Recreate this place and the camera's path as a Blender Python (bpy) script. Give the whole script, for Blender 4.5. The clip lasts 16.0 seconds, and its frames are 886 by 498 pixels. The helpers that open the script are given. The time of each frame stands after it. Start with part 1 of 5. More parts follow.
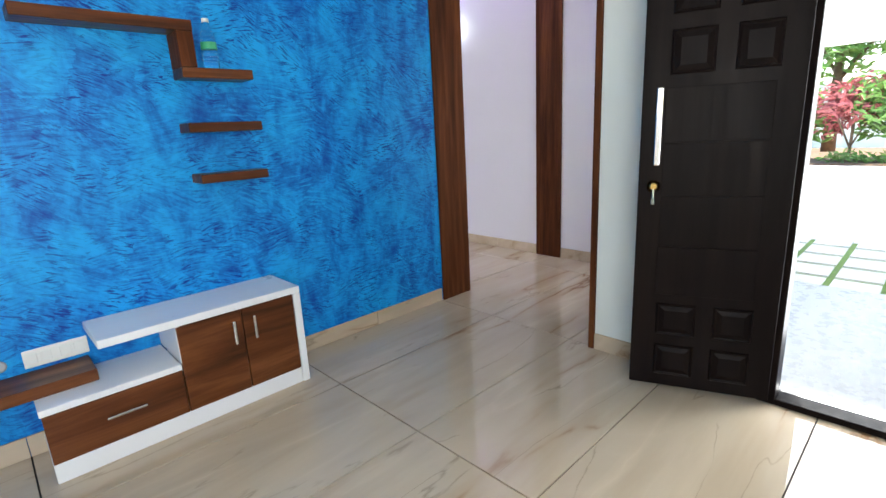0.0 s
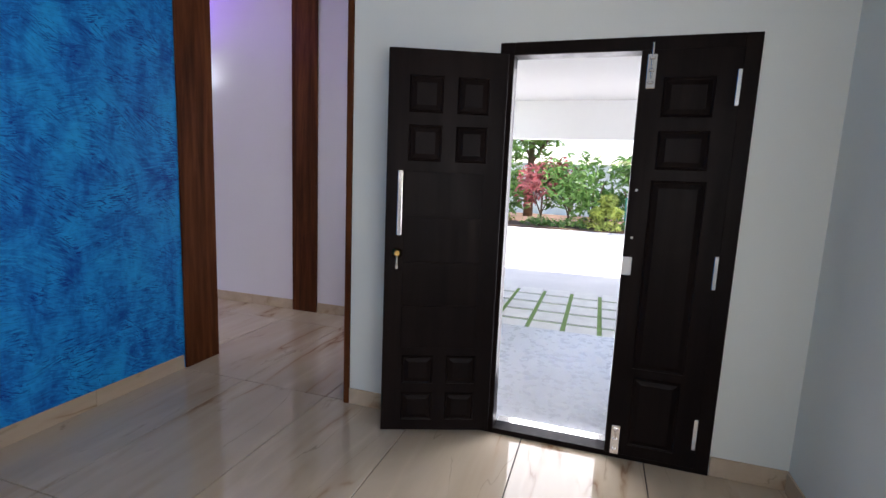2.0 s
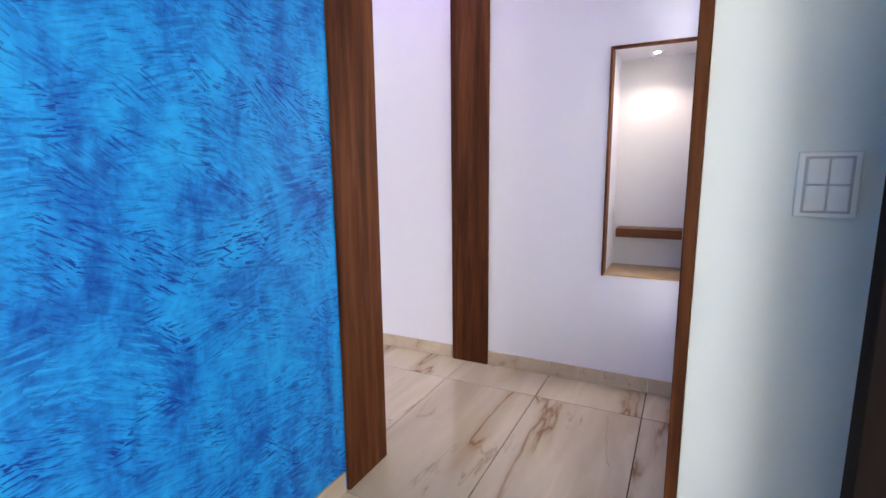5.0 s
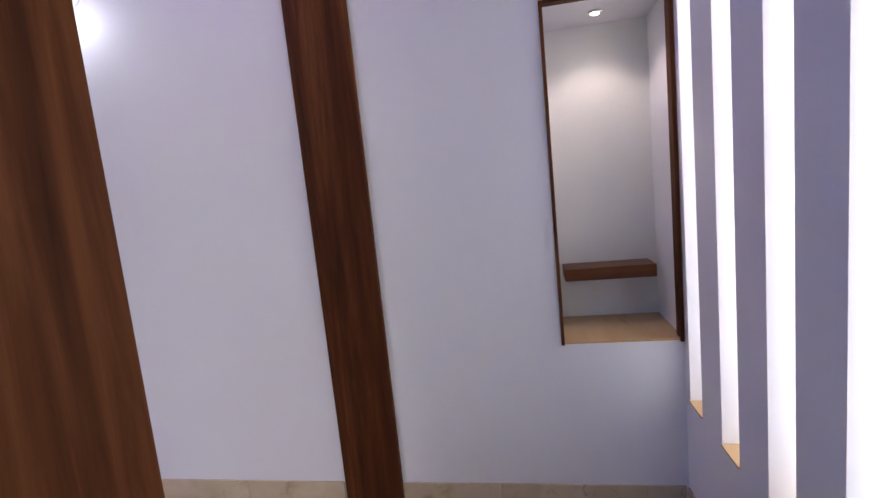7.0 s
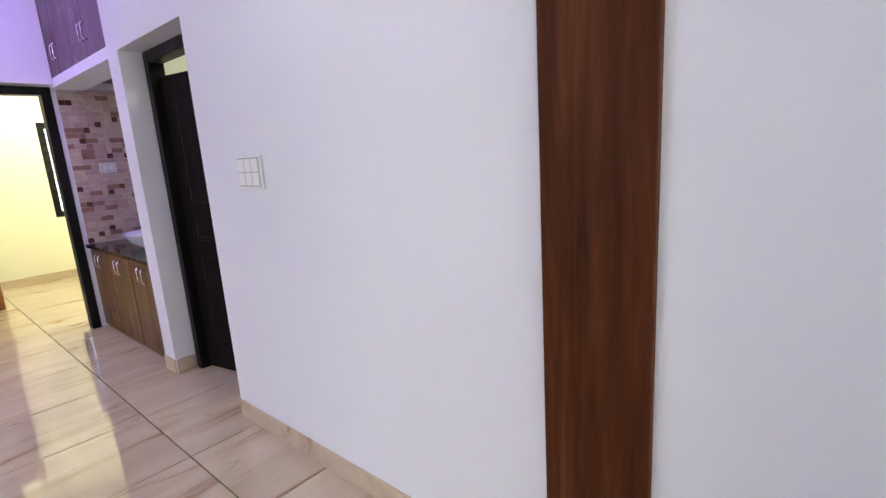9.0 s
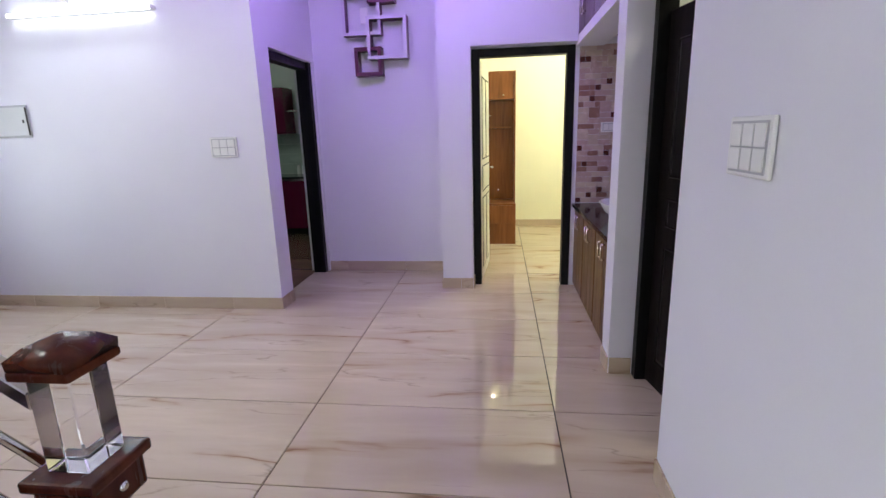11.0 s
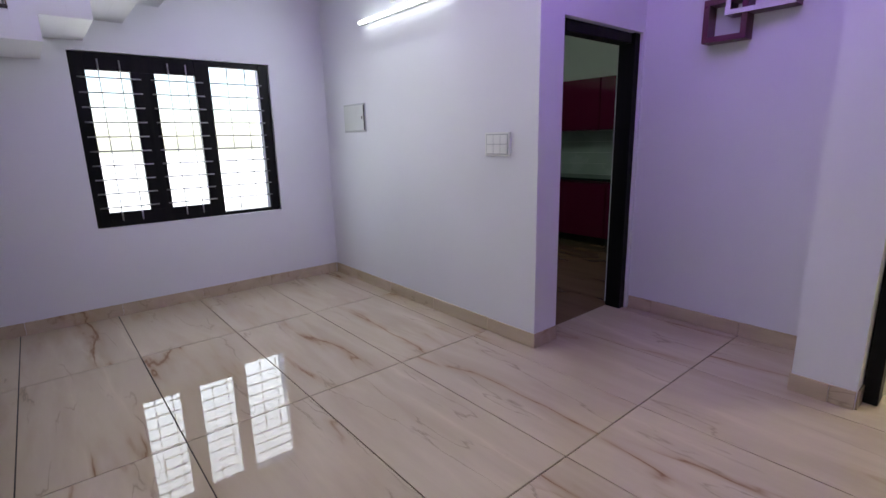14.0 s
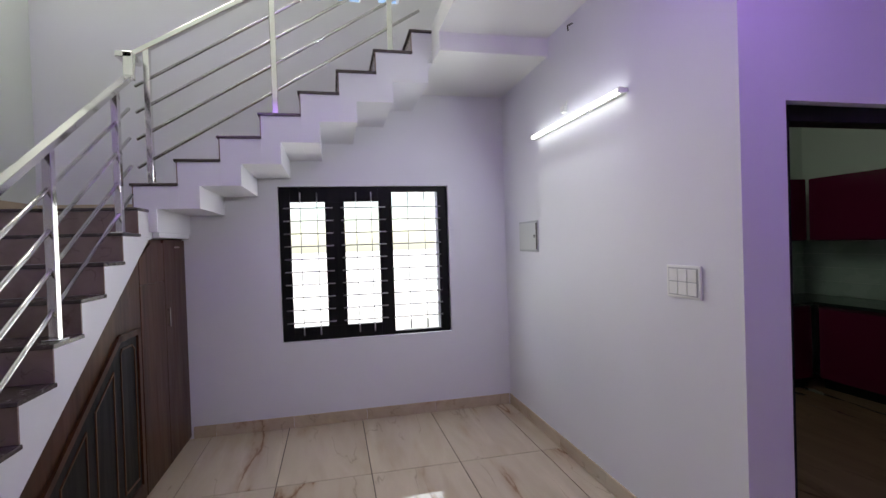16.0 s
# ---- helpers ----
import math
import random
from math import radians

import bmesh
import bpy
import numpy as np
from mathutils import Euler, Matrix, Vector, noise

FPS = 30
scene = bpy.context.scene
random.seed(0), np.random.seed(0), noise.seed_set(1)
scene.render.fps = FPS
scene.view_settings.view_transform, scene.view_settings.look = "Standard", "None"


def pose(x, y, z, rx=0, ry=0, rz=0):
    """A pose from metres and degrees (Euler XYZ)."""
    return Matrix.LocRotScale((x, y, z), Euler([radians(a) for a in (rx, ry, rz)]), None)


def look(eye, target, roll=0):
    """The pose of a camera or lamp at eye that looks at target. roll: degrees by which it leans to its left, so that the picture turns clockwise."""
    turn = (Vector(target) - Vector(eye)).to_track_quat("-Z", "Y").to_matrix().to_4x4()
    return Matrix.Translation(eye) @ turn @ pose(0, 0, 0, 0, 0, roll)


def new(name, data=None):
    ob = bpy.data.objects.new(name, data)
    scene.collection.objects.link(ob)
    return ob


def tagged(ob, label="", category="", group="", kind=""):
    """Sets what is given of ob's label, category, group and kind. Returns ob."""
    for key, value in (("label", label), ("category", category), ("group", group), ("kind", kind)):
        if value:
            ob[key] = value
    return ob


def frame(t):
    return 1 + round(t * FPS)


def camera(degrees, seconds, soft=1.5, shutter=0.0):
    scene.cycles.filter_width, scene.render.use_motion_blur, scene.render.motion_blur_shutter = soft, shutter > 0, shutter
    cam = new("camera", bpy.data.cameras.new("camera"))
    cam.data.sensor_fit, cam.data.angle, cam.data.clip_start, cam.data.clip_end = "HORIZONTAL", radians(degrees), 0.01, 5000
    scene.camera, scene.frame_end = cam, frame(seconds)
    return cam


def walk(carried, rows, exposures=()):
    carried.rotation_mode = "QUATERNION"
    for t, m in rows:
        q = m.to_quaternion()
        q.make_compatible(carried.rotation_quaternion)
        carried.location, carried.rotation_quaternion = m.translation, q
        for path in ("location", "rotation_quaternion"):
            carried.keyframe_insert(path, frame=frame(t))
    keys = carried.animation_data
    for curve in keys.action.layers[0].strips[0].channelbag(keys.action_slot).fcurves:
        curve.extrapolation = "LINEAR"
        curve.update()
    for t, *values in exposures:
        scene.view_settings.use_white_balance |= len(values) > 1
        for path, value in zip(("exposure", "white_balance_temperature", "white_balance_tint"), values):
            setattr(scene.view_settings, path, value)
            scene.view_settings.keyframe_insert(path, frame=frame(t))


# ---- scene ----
cam = camera(85.0, 16.0)
PATH = [
    (0, (0.102, 0.007, 1.313), (1.443, 1.412, 0.832), -2.9),
    (0.5, (0.131, -0.067, 1.341), (1.665, 1.144, 0.919), -3.3),
    (1, (0.159, -0.123, 1.373), (1.84, 0.888, 0.984), -2.5),
    (1.5, (0.091, -0.109, 1.382), (1.915, 0.642, 1.051), 0.3),
    (2, (0.021, -0.06, 1.409), (1.907, 0.541, 1.119), 2.4),
    (2.5, (0.057, 0.058, 1.406), (1.932, 0.699, 1.133), 3.4),
    (3, (0.274, 0.245, 1.419), (2.071, 1.08, 1.15), 3.5),
    (3.2, (0.322, 0.33, 1.419), (2.095, 1.217, 1.155), 4.1),
    (5.3, (1.195, 1.442, 1.447), (2.972, 2.291, 1.094), -2.0),
    (5.5, (1.317, 1.477, 1.445), (3.12, 2.264, 1.088), -2.9),
    (6, (1.644, 1.61, 1.437), (3.528, 2.191, 1.102), -4.1),
    (6.2, (1.759, 1.641, 1.445), (3.665, 2.161, 1.134), -4.3),
    (6.5, (1.896, 1.725, 1.456), (3.823, 2.147, 1.127), -4.5),
    (7, (2.158, 1.91, 1.464), (4.109, 2.271, 1.208), -5.7),
    (7.5, (2.407, 1.985, 1.428), (4.311, 2.565, 1.234), -7.8),
    (8, (2.727, 1.982, 1.437), (4.548, 2.773, 1.2), -7.4),
    (8.5, (2.9, 2.088, 1.416), (4.629, 3.044, 1.105), -5.7),
    (9, (3.1, 2.262, 1.406), (4.574, 3.55, 0.996), -3.7),
    (9.5, (3.294, 2.401, 1.373), (4.33, 4.05, 0.915), -2.6),
    (10, (3.41, 2.589, 1.379), (3.984, 4.436, 0.871), -2.0),
    (10.2, (3.445, 2.681, 1.37), (3.854, 4.574, 0.868), -1.7),
    (12.3, (3.7, 3.562, 1.489), (2.729, 5.265, 1.094), -1.8),
    (12.5, (3.709, 3.671, 1.461), (2.675, 5.318, 0.997), -2.1),
    (13, (3.772, 3.936, 1.42), (2.537, 5.424, 0.912), -2.8),
    (13.5, (3.793, 4.074, 1.394), (2.413, 5.434, 0.897), -2.6),
    (14, (3.702, 4.289, 1.389), (2.202, 5.537, 0.947), -1.3),
    (14.5, (3.618, 4.412, 1.45), (1.945, 5.465, 1.146), -2.5),
    (15, (3.614, 4.604, 1.516), (1.821, 5.473, 1.34), -2.8),
    (15.5, (3.533, 4.821, 1.544), (1.656, 5.507, 1.463), -2.5),
    (16, (3.394, 5.067, 1.573), (1.445, 5.512, 1.547), -1.9),
]
EXPOSURES = [(0, 2.1, 6500, 10), (1, 1.9, 6450, 13), (2, 1.25, 6400, 20), (2.6, 1.15, 6400, 18), (3.2, 1.95, 6500, 18), (5.5, 2.55, 6500, 16), (6.2, 2.2, 6500, 24), (6.5, 2.0, 6500, 28), (7, 1.75, 6500, 18),
             (7.5, 1.95, 6500, 12), (8, 2.0, 6500, 11), (8.5, 2.15, 6500, 10), (9, 2.4, 6500, 10), (9.5, 2.15, 6450, 8), (10.2, 2.15, 6450, 8), (12.5, 1.6, 6350, 8), (14, 1.45, 6500, 7), (15, 1.4, 6600, 7), (15.5, 1.4, 6600, 7), (16, 1.25, 6900, 8)]
walk(cam, [(t, look(eye, target, roll)) for t, eye, target, roll in PATH], EXPOSURES)

# ---- world and large lights ----
world = bpy.data.worlds.new("world")
scene.world = world
world.use_nodes = True
wn = world.node_tree
sky = wn.nodes.new("ShaderNodeTexSky")
sky.sky_type, sky.sun_disc = "NISHITA", False
sky.sun_elevation, sky.sun_rotation = radians(52), radians(120)
wn.links.new(sky.outputs[0], wn.nodes["Background"].inputs[0])
wn.nodes["Background"].inputs[1].default_value = 0.15


def lamp(name, kind, m, power, colour, size=0.1, size_y=0.0, spot=60):
    data = bpy.data.lights.new(name, kind)
    data.energy, data.color = power, colour
    if kind == "AREA":
        data.shape, data.size, data.size_y = "RECTANGLE", size, size_y or size
    if kind in ("POINT", "SPOT"):
        data.shadow_soft_size = size
    if kind == "SPOT":
        data.spot_size, data.spot_blend = radians(spot), 0.6
    ob = new(name, data)
    ob.matrix_world = m
    return ob


sun_data = bpy.data.lights.new("sun", "SUN")
sun_data.energy, sun_data.angle, sun_data.color = 5.0, radians(0.6), (1.0, 0.95, 0.87)
sun = new("sun", sun_data)
sun.matrix_world = look((0, 0, 0), (-0.2, 0.55, -0.8))

WHITE_LED, WARM, PURPLE, DAY = (0.86, 0.93, 1.0), (1.0, 0.72, 0.42), (0.45, 0.24, 1.0), (0.95, 0.98, 1.0)
# daylight through the openings; the living room and stairwell ones are unseen additions
lamp("sky_west_window", "AREA", look((-1.32, 5.37, 1.43), (0, 5.37, 1.2)), 9, DAY, 1.4, 1.25)
lamp("sky_front_door", "AREA", look((3.0, 0.11, 1.1), (0, 0.11, 0.9)), 8.5, DAY, 0.55, 1.9)
# added fill from behind the camera, in an assumed window
lamp("sky_living_window", "AREA", look((-0.6, -1.15, 1.45), (1.9, 1.6, 0.2)), 15, (1.0, 0.98, 0.94), 1.6, 1.3)
# added fill for the dark stairwell, behind an unseen high opening
lamp("sky_stairwell_window", "AREA", look((-1.10, 3.7, 4.9), (0.0, 4.2, 4.2)), 22, (1.0, 0.97, 0.9), 1.3, 1.1)
lamp("sky_slots", "AREA", look((3.52, 1.10, 1.5), (3.52, 2.0, 1.42)), 9.5, (1.0, 0.97, 0.87), 1.3, 2.0)
# lamps that the place has, and added fill for the kitchen
lamp("tube_glow", "AREA", look((0.40, 6.60, 2.36), (0.40, 5.0, 1.6)), 4.5, WHITE_LED, 1.18, 0.03)
lamp("bulb_glow", "POINT", pose(4.06, 3.90, 2.37), 0.36, WHITE_LED, 0.035)
lamp("niche_spot", "SPOT", look((4.36, 1.575, 2.12), (4.42, 1.575, 0.8)), 2.4, (1.0, 0.86, 0.74), 0.05, spot=120)
lamp("cove_purple", "AREA", look((2.8, 5.3, 2.84), (2.8, 5.3, 3.5)), 29, PURPLE, 1.6, 3.0)
# added stand-in for the wall bulb's light, moved out of the doorway view
lamp("bedroom_bulb", "POINT", pose(4.75, 8.9, 2.9), 26, (1.0, 0.94, 0.72), 0.06)
lamp("side_bedroom_lamp", "AREA", look((5.4, 4.6, 2.9), (5.4, 4.6, 0)), 5, (1.0, 0.93, 0.70), 0.4)
# added kitchen fill, no window or fixture here; kept off the doorway sightlines
lamp("kitchen_daylight", "AREA", look((-0.3, 7.7, 2.95), (-0.1, 8.2, 0)), 3.0, (0.85, 1.0, 0.85), 0.6)

# ---- materials ----
def nodes_of(name):
    m = bpy.data.materials.new(name)
    m.use_nodes = True
    nt = m.node_tree
    return m, nt, nt.nodes["Principled BSDF"]


def add(nt, kind, **inputs):
    n = nt.nodes.new(kind)
    for k, v in inputs.items():
        n.inputs[k.replace("_", " ")].default_value = v
    return n


def place(nt, scale=(1, 1, 1), jitter=0.0, turn=(0, 0, 0)):
    """World position, stretched; jitter shifts it piece by piece."""
    g = nt.nodes.new("ShaderNodeNewGeometry")
    out = g.outputs["Position"]
    if jitter:
        info = nt.nodes.new("ShaderNodeObjectInfo")
        mul = nt.nodes.new("ShaderNodeVectorMath")
        mul.operation = "MULTIPLY_ADD"
        nt.links.new(info.outputs["Random"], mul.inputs[0])
        mul.inputs[1].default_value = (jitter, jitter * 1.7, jitter * 0.6)
        nt.links.new(out, mul.inputs[2])
        out = mul.outputs[0]
    mp = nt.nodes.new("ShaderNodeMapping")
    mp.inputs["Scale"].default_value = scale
    mp.inputs["Rotation"].default_value = turn
    nt.links.new(out, mp.inputs[0])
    return mp.outputs[0]


def ramp(nt, source, stops):
    r = nt.nodes.new("ShaderNodeValToRGB")
    while len(r.color_ramp.elements) < len(stops):
        r.color_ramp.elements.new(0.5)
    for e, (p, c) in zip(r.color_ramp.elements, stops):
        e.position, e.color = p, (*c, 1) if len(c) == 3 else c
    nt.links.new(source, r.inputs[0])
    return r.outputs[0]


def noise_of(nt, vector, scale, detail=4, rough=0.55, distort=0.0):
    n = add(nt, "ShaderNodeTexNoise", Scale=scale, Detail=detail, Roughness=rough, Distortion=distort)
    nt.links.new(vector, n.inputs["Vector"])
    return n.outputs["Fac"]


def bumped(nt, bsdf, height, strength, distance=0.002):
    b = add(nt, "ShaderNodeBump", Strength=strength, Distance=distance)
    nt.links.new(height, b.inputs["Height"])
    nt.links.new(b.outputs[0], bsdf.inputs["Normal"])


def plain(name, colour, rough=0.5, metal=0.0, var=0.06, scale=3.0, grain=90.0, bump=0.15, rvar=0.1, coat=0.0):
    m, nt, b = nodes_of(name)
    v = place(nt)
    big, fine = noise_of(nt, v, scale, 5), noise_of(nt, v, grain, 3)
    mix = nt.nodes.new("ShaderNodeMath")
    mix.operation = "MULTIPLY_ADD"
    nt.links.new(fine, mix.inputs[0])
    mix.inputs[1].default_value = 0.35
    nt.links.new(big, mix.inputs[2])
    lo, hi = [c * (1 - var) for c in colour], [min(1, c * (1 + var)) for c in colour]
    nt.links.new(ramp(nt, mix.outputs[0], [(0.4, lo), (0.9, hi)]), b.inputs["Base Color"])
    r = ramp(nt, big, [(0.3, (max(0.02, rough - rvar),) * 3), (0.7, (min(1, rough + rvar),) * 3)])
    nt.links.new(r, b.inputs["Roughness"])
    b.inputs["Metallic"].default_value = metal
    b.inputs["Coat Weight"].default_value = coat
    if bump:
        bumped(nt, b, fine, bump, 0.001)
    return m


def wood(name, dark, mid, light, axis="z", rough=0.35, jitter=4.0, ring=1.0, spec=0.25):
    """Veneer with long grain along the axis."""
    m, nt, b = nodes_of(name)
    s = {"z": (5.5, 5.5, 0.4), "x": (0.4, 5.5, 5.5), "y": (5.5, 0.4, 5.5)}[axis]
    v = place(nt, s, jitter)
    broad = noise_of(nt, v, 1.1 * ring, 5, 0.6, 0.9)
    streak = noise_of(nt, place(nt, [c * 2.6 for c in s], jitter), 1.6, 6, 0.68, 0.5)
    mix = nt.nodes.new("ShaderNodeMath")
    mix.operation = "MULTIPLY_ADD"
    nt.links.new(streak, mix.inputs[0])
    mix.inputs[1].default_value = 0.42
    nt.links.new(broad, mix.inputs[2])
    col = ramp(nt, mix.outputs[0], [(0.48, dark), (0.68, mid), (0.90, light)])
    nt.links.new(col, b.inputs["Base Color"])
    nt.links.new(ramp(nt, streak, [(0.3, (rough + 0.1,) * 3), (0.7, (rough - 0.08,) * 3)]), b.inputs["Roughness"])
    b.inputs["Specular IOR Level"].default_value = spec
    bumped(nt, b, streak, 0.12, 0.001)
    return m


def glowing(name, colour, strength):
    m, nt, b = nodes_of(name)
    b.inputs["Base Color"].default_value = (*colour, 1)
    b.inputs["Emission Color"].default_value = (*colour, 1)
    b.inputs["Emission Strength"].default_value = strength
    return m


def glass_of(name, colour=(1, 1, 1), rough=0.0, ior=1.45):
    m, nt, b = nodes_of(name)
    b.inputs["Base Color"].default_value = (*colour, 1)
    b.inputs["Transmission Weight"].default_value = 1.0
    b.inputs["Roughness"].default_value = rough
    b.inputs["IOR"].default_value = ior
    return m


def stucco_blue():
    """Troweled two-tone blue texture paint: patches of short strokes, each with its own slant."""
    m, nt, b = nodes_of("blue_texture_paint")
    base = place(nt)
    flat = nt.nodes.new("ShaderNodeMapping")
    flat.inputs["Scale"].default_value = (1, 0, 1)
    nt.links.new(base, flat.inputs[0])

    def layer(cell, wobble, along, across):
        warp = add(nt, "ShaderNodeTexNoise", Scale=cell * 0.9, Detail=5.0, Roughness=0.65)
        nt.links.new(flat.outputs[0], warp.inputs["Vector"])
        moved = nt.nodes.new("ShaderNodeVectorMath")
        moved.operation = "MULTIPLY_ADD"
        nt.links.new(warp.outputs["Color"], moved.inputs[0])
        moved.inputs[1].default_value = (wobble, 0, wobble)
        nt.links.new(flat.outputs[0], moved.inputs[2])
        vor = add(nt, "ShaderNodeTexVoronoi", Scale=cell)
        nt.links.new(moved.outputs[0], vor.inputs["Vector"])
        sep = nt.nodes.new("ShaderNodeSeparateColor")
        nt.links.new(vor.outputs["Color"], sep.inputs[0])
        ang = nt.nodes.new("ShaderNodeMath")
        ang.operation = "MULTIPLY_ADD"
        nt.links.new(sep.outputs[0], ang.inputs[0])
        ang.inputs[1].default_value, ang.inputs[2].default_value = 1.1, -0.75
        rot = nt.nodes.new("ShaderNodeVectorRotate")
        rot.rotation_type = "Y_AXIS"
        nt.links.new(flat.outputs[0], rot.inputs["Vector"])
        nt.links.new(ang.outputs[0], rot.inputs["Angle"])
        mp = nt.nodes.new("ShaderNodeMapping")
        mp.inputs["Scale"].default_value = (along, 1, across)
        nt.links.new(rot.outputs[0], mp.inputs[0])
        return noise_of(nt, mp.outputs[0], 1.0, 5, 0.62, 0.15), sep.outputs[1]

    s1, tone1 = layer(5.0, 0.20, 8, 75)
    s2, tone2 = layer(9.0, 0.10, 12, 110)
    tall = nt.nodes.new("ShaderNodeMapping")
    tall.inputs["Scale"].default_value = (1.5, 1, 0.75)
    nt.links.new(flat.outputs[0], tall.inputs[0])
    patch = noise_of(nt, tall.outputs[0], 4.2, 7, 0.66, 0.5)
    fine = noise_of(nt, flat.outputs[0], 26.0, 4, 0.6, 0.4)

    def total(*pairs):
        out = None
        for source, k in pairs:
            n = nt.nodes.new("ShaderNodeMath")
            n.operation = "MULTIPLY_ADD"
            nt.links.new(source, n.inputs[0])
            n.inputs[1].default_value = k
            if out:
                nt.links.new(out, n.inputs[2])
            else:
                n.inputs[2].default_value = 0
            out = n.outputs[0]
        return out

    def product(p, q):
        n = nt.nodes.new("ShaderNodeMath")
        n.operation = "MULTIPLY"
        nt.links.new(p, n.inputs[0])
        nt.links.new(q, n.inputs[1])
        return n.outputs[0]

    def over(fac, under, colour):
        mx = nt.nodes.new("ShaderNodeMix")
        mx.data_type = "RGBA"
        nt.links.new(fac, mx.inputs[0])
        nt.links.new(under, mx.inputs[6])
        mx.inputs[7].default_value = (*colour, 1)
        return mx.outputs[2]

    mix = total((patch, 0.66), (fine, 0.16), (s1, 0.20), (tone1, 0.05))
    col = ramp(nt, mix, [(0.41, (0.001, 0.085, 0.39)), (0.48, (0.002, 0.165, 0.54)), (0.53, (0.003, 0.240, 0.66)), (0.62, (0.006, 0.345, 0.78))])
    gate = ramp(nt, noise_of(nt, flat.outputs[0], 4.5, 4, 0.6), [(0.46, (0.25, 0.25, 0.25)), (0.60, (1, 1, 1))])
    gate2 = ramp(nt, noise_of(nt, flat.outputs[0], 3.7, 4, 0.6), [(0.50, (0.1, 0.1, 0.1)), (0.62, (1, 1, 1))])
    bright = product(ramp(nt, s1, [(0.52, (0, 0, 0)), (0.61, (0.65, 0.65, 0.65))]), gate2)
    dark = product(ramp(nt, s2, [(0.535, (0, 0, 0)), (0.565, (1, 1, 1))]), gate)
    dark2 = product(ramp(nt, s1, [(0.37, (0.8, 0.8, 0.8)), (0.41, (0, 0, 0))]), gate)
    col = over(bright, col, (0.015, 0.40, 0.82))
    col = over(dark2, col, (0.001, 0.060, 0.34))
    col = over(dark, col, (0.001, 0.040, 0.29))
    nt.links.new(col, b.inputs["Base Color"])
    b.inputs["Roughness"].default_value = 0.48
    b.inputs["Specular IOR Level"].default_value = 0.3
    bumped(nt, b, total((s1, 0.5), (s2, 0.6)), 0.5, 0.004)
    return m


def marble(name, base, light, vein, rough=0.07, piece=7.0, spread=1.0):
    """Polished vitrified tile, cream with brown drifting veins."""
    m, nt, b = nodes_of(name)
    v = place(nt, (0.55, 3.0, 3.0), piece, (0, 0, -0.36))
    cloud = noise_of(nt, v, 0.9 * spread, 5, 0.55, 0.5)
    soft = ramp(nt, cloud, [(0.30, base), (0.52, light), (0.75, base)])

    def veins(scale, width, seed, lo, hi):
        mp = nt.nodes.new("ShaderNodeMapping")
        mp.inputs["Location"].default_value = (seed, seed * 2, 0)
        nt.links.new(v, mp.inputs[0])
        w = noise_of(nt, mp.outputs[0], scale, 6, 0.46, 0.10)
        d = nt.nodes.new("ShaderNodeMath")
        d.operation = "SUBTRACT"
        nt.links.new(w, d.inputs[0])
        d.inputs[1].default_value = 0.5
        ab = nt.nodes.new("ShaderNodeMath")
        ab.operation = "ABSOLUTE"
        nt.links.new(d.outputs[0], ab.inputs[0])
        line = ramp(nt, ab.outputs[0], [(0.0, (1, 1, 1)), (width * 0.35, (0.5, 0.5, 0.5)), (width, (0, 0, 0))])
        gate = ramp(nt, noise_of(nt, mp.outputs[0], 2.3 * scale, 3), [(lo, (0, 0, 0)), (hi, (1, 1, 1))])
        k = nt.nodes.new("ShaderNodeMath")
        k.operation = "MULTIPLY"
        nt.links.new(line, k.inputs[0])
        nt.links.new(gate, k.inputs[1])
        return k.outputs[0]

    def blend(fac, a, colour, most):
        k = nt.nodes.new("ShaderNodeMath")
        k.operation = "MULTIPLY"
        k.inputs[1].default_value = most
        nt.links.new(fac, k.inputs[0])
        mx = nt.nodes.new("ShaderNodeMix")
        mx.data_type = "RGBA"
        nt.links.new(k.outputs[0], mx.inputs[0])
        nt.links.new(a, mx.inputs[6])
        mx.inputs[7].default_value = (*colour, 1)
        return mx.outputs[2]

    warm = [base[0] * 0.80, base[1] * 0.66, base[2] * 0.52]
    pale = [min(1, c * 1.22) for c in light]
    col = blend(veins(0.62 * spread, 0.045, 3.1, 0.44, 0.60), soft, warm, 0.55)
    col = blend(veins(0.8 * spread, 0.05, 9.7, 0.42, 0.60), col, pale, 0.5)
    col = blend(veins(0.62 * spread, 0.010, 3.1, 0.50, 0.60), col, vein, 0.85)
    col = blend(veins(1.15 * spread, 0.007, 5.3, 0.47, 0.56), col, [c * 0.62 for c in base], 0.7)
    nt.links.new(col, b.inputs["Base Color"])
    nt.links.new(ramp(nt, cloud, [(0.3, (rough,) * 3), (0.7, (rough + 0.012,) * 3)]), b.inputs["Roughness"])
    b.inputs["Specular IOR Level"].default_value = 0.6
    return m


BLUE = stucco_blue()
WHITE = plain("white_wall_paint", (0.73, 0.78, 0.745), 0.6, var=0.02, scale=1.5, grain=140, bump=0.08)
LAV = plain("lavender_white_paint", (0.77, 0.77, 0.82), 0.55, var=0.02, scale=1.5, grain=140, bump=0.08)
CREAM = plain("cream_wall_paint", (0.80, 0.80, 0.62), 0.6, var=0.02, scale=1.5, grain=140, bump=0.08)
CEIL = plain("ceiling_paint", (0.8, 0.8, 0.8), 0.7, var=0.02, scale=1.2, grain=160, bump=0.05)
GROUT = plain("dark_grout", (0.045, 0.035, 0.03), 0.9)
TILE = marble("cream_marble_tile", (0.47, 0.38, 0.27), (0.55, 0.46, 0.34), (0.20, 0.088, 0.036), 0.012)
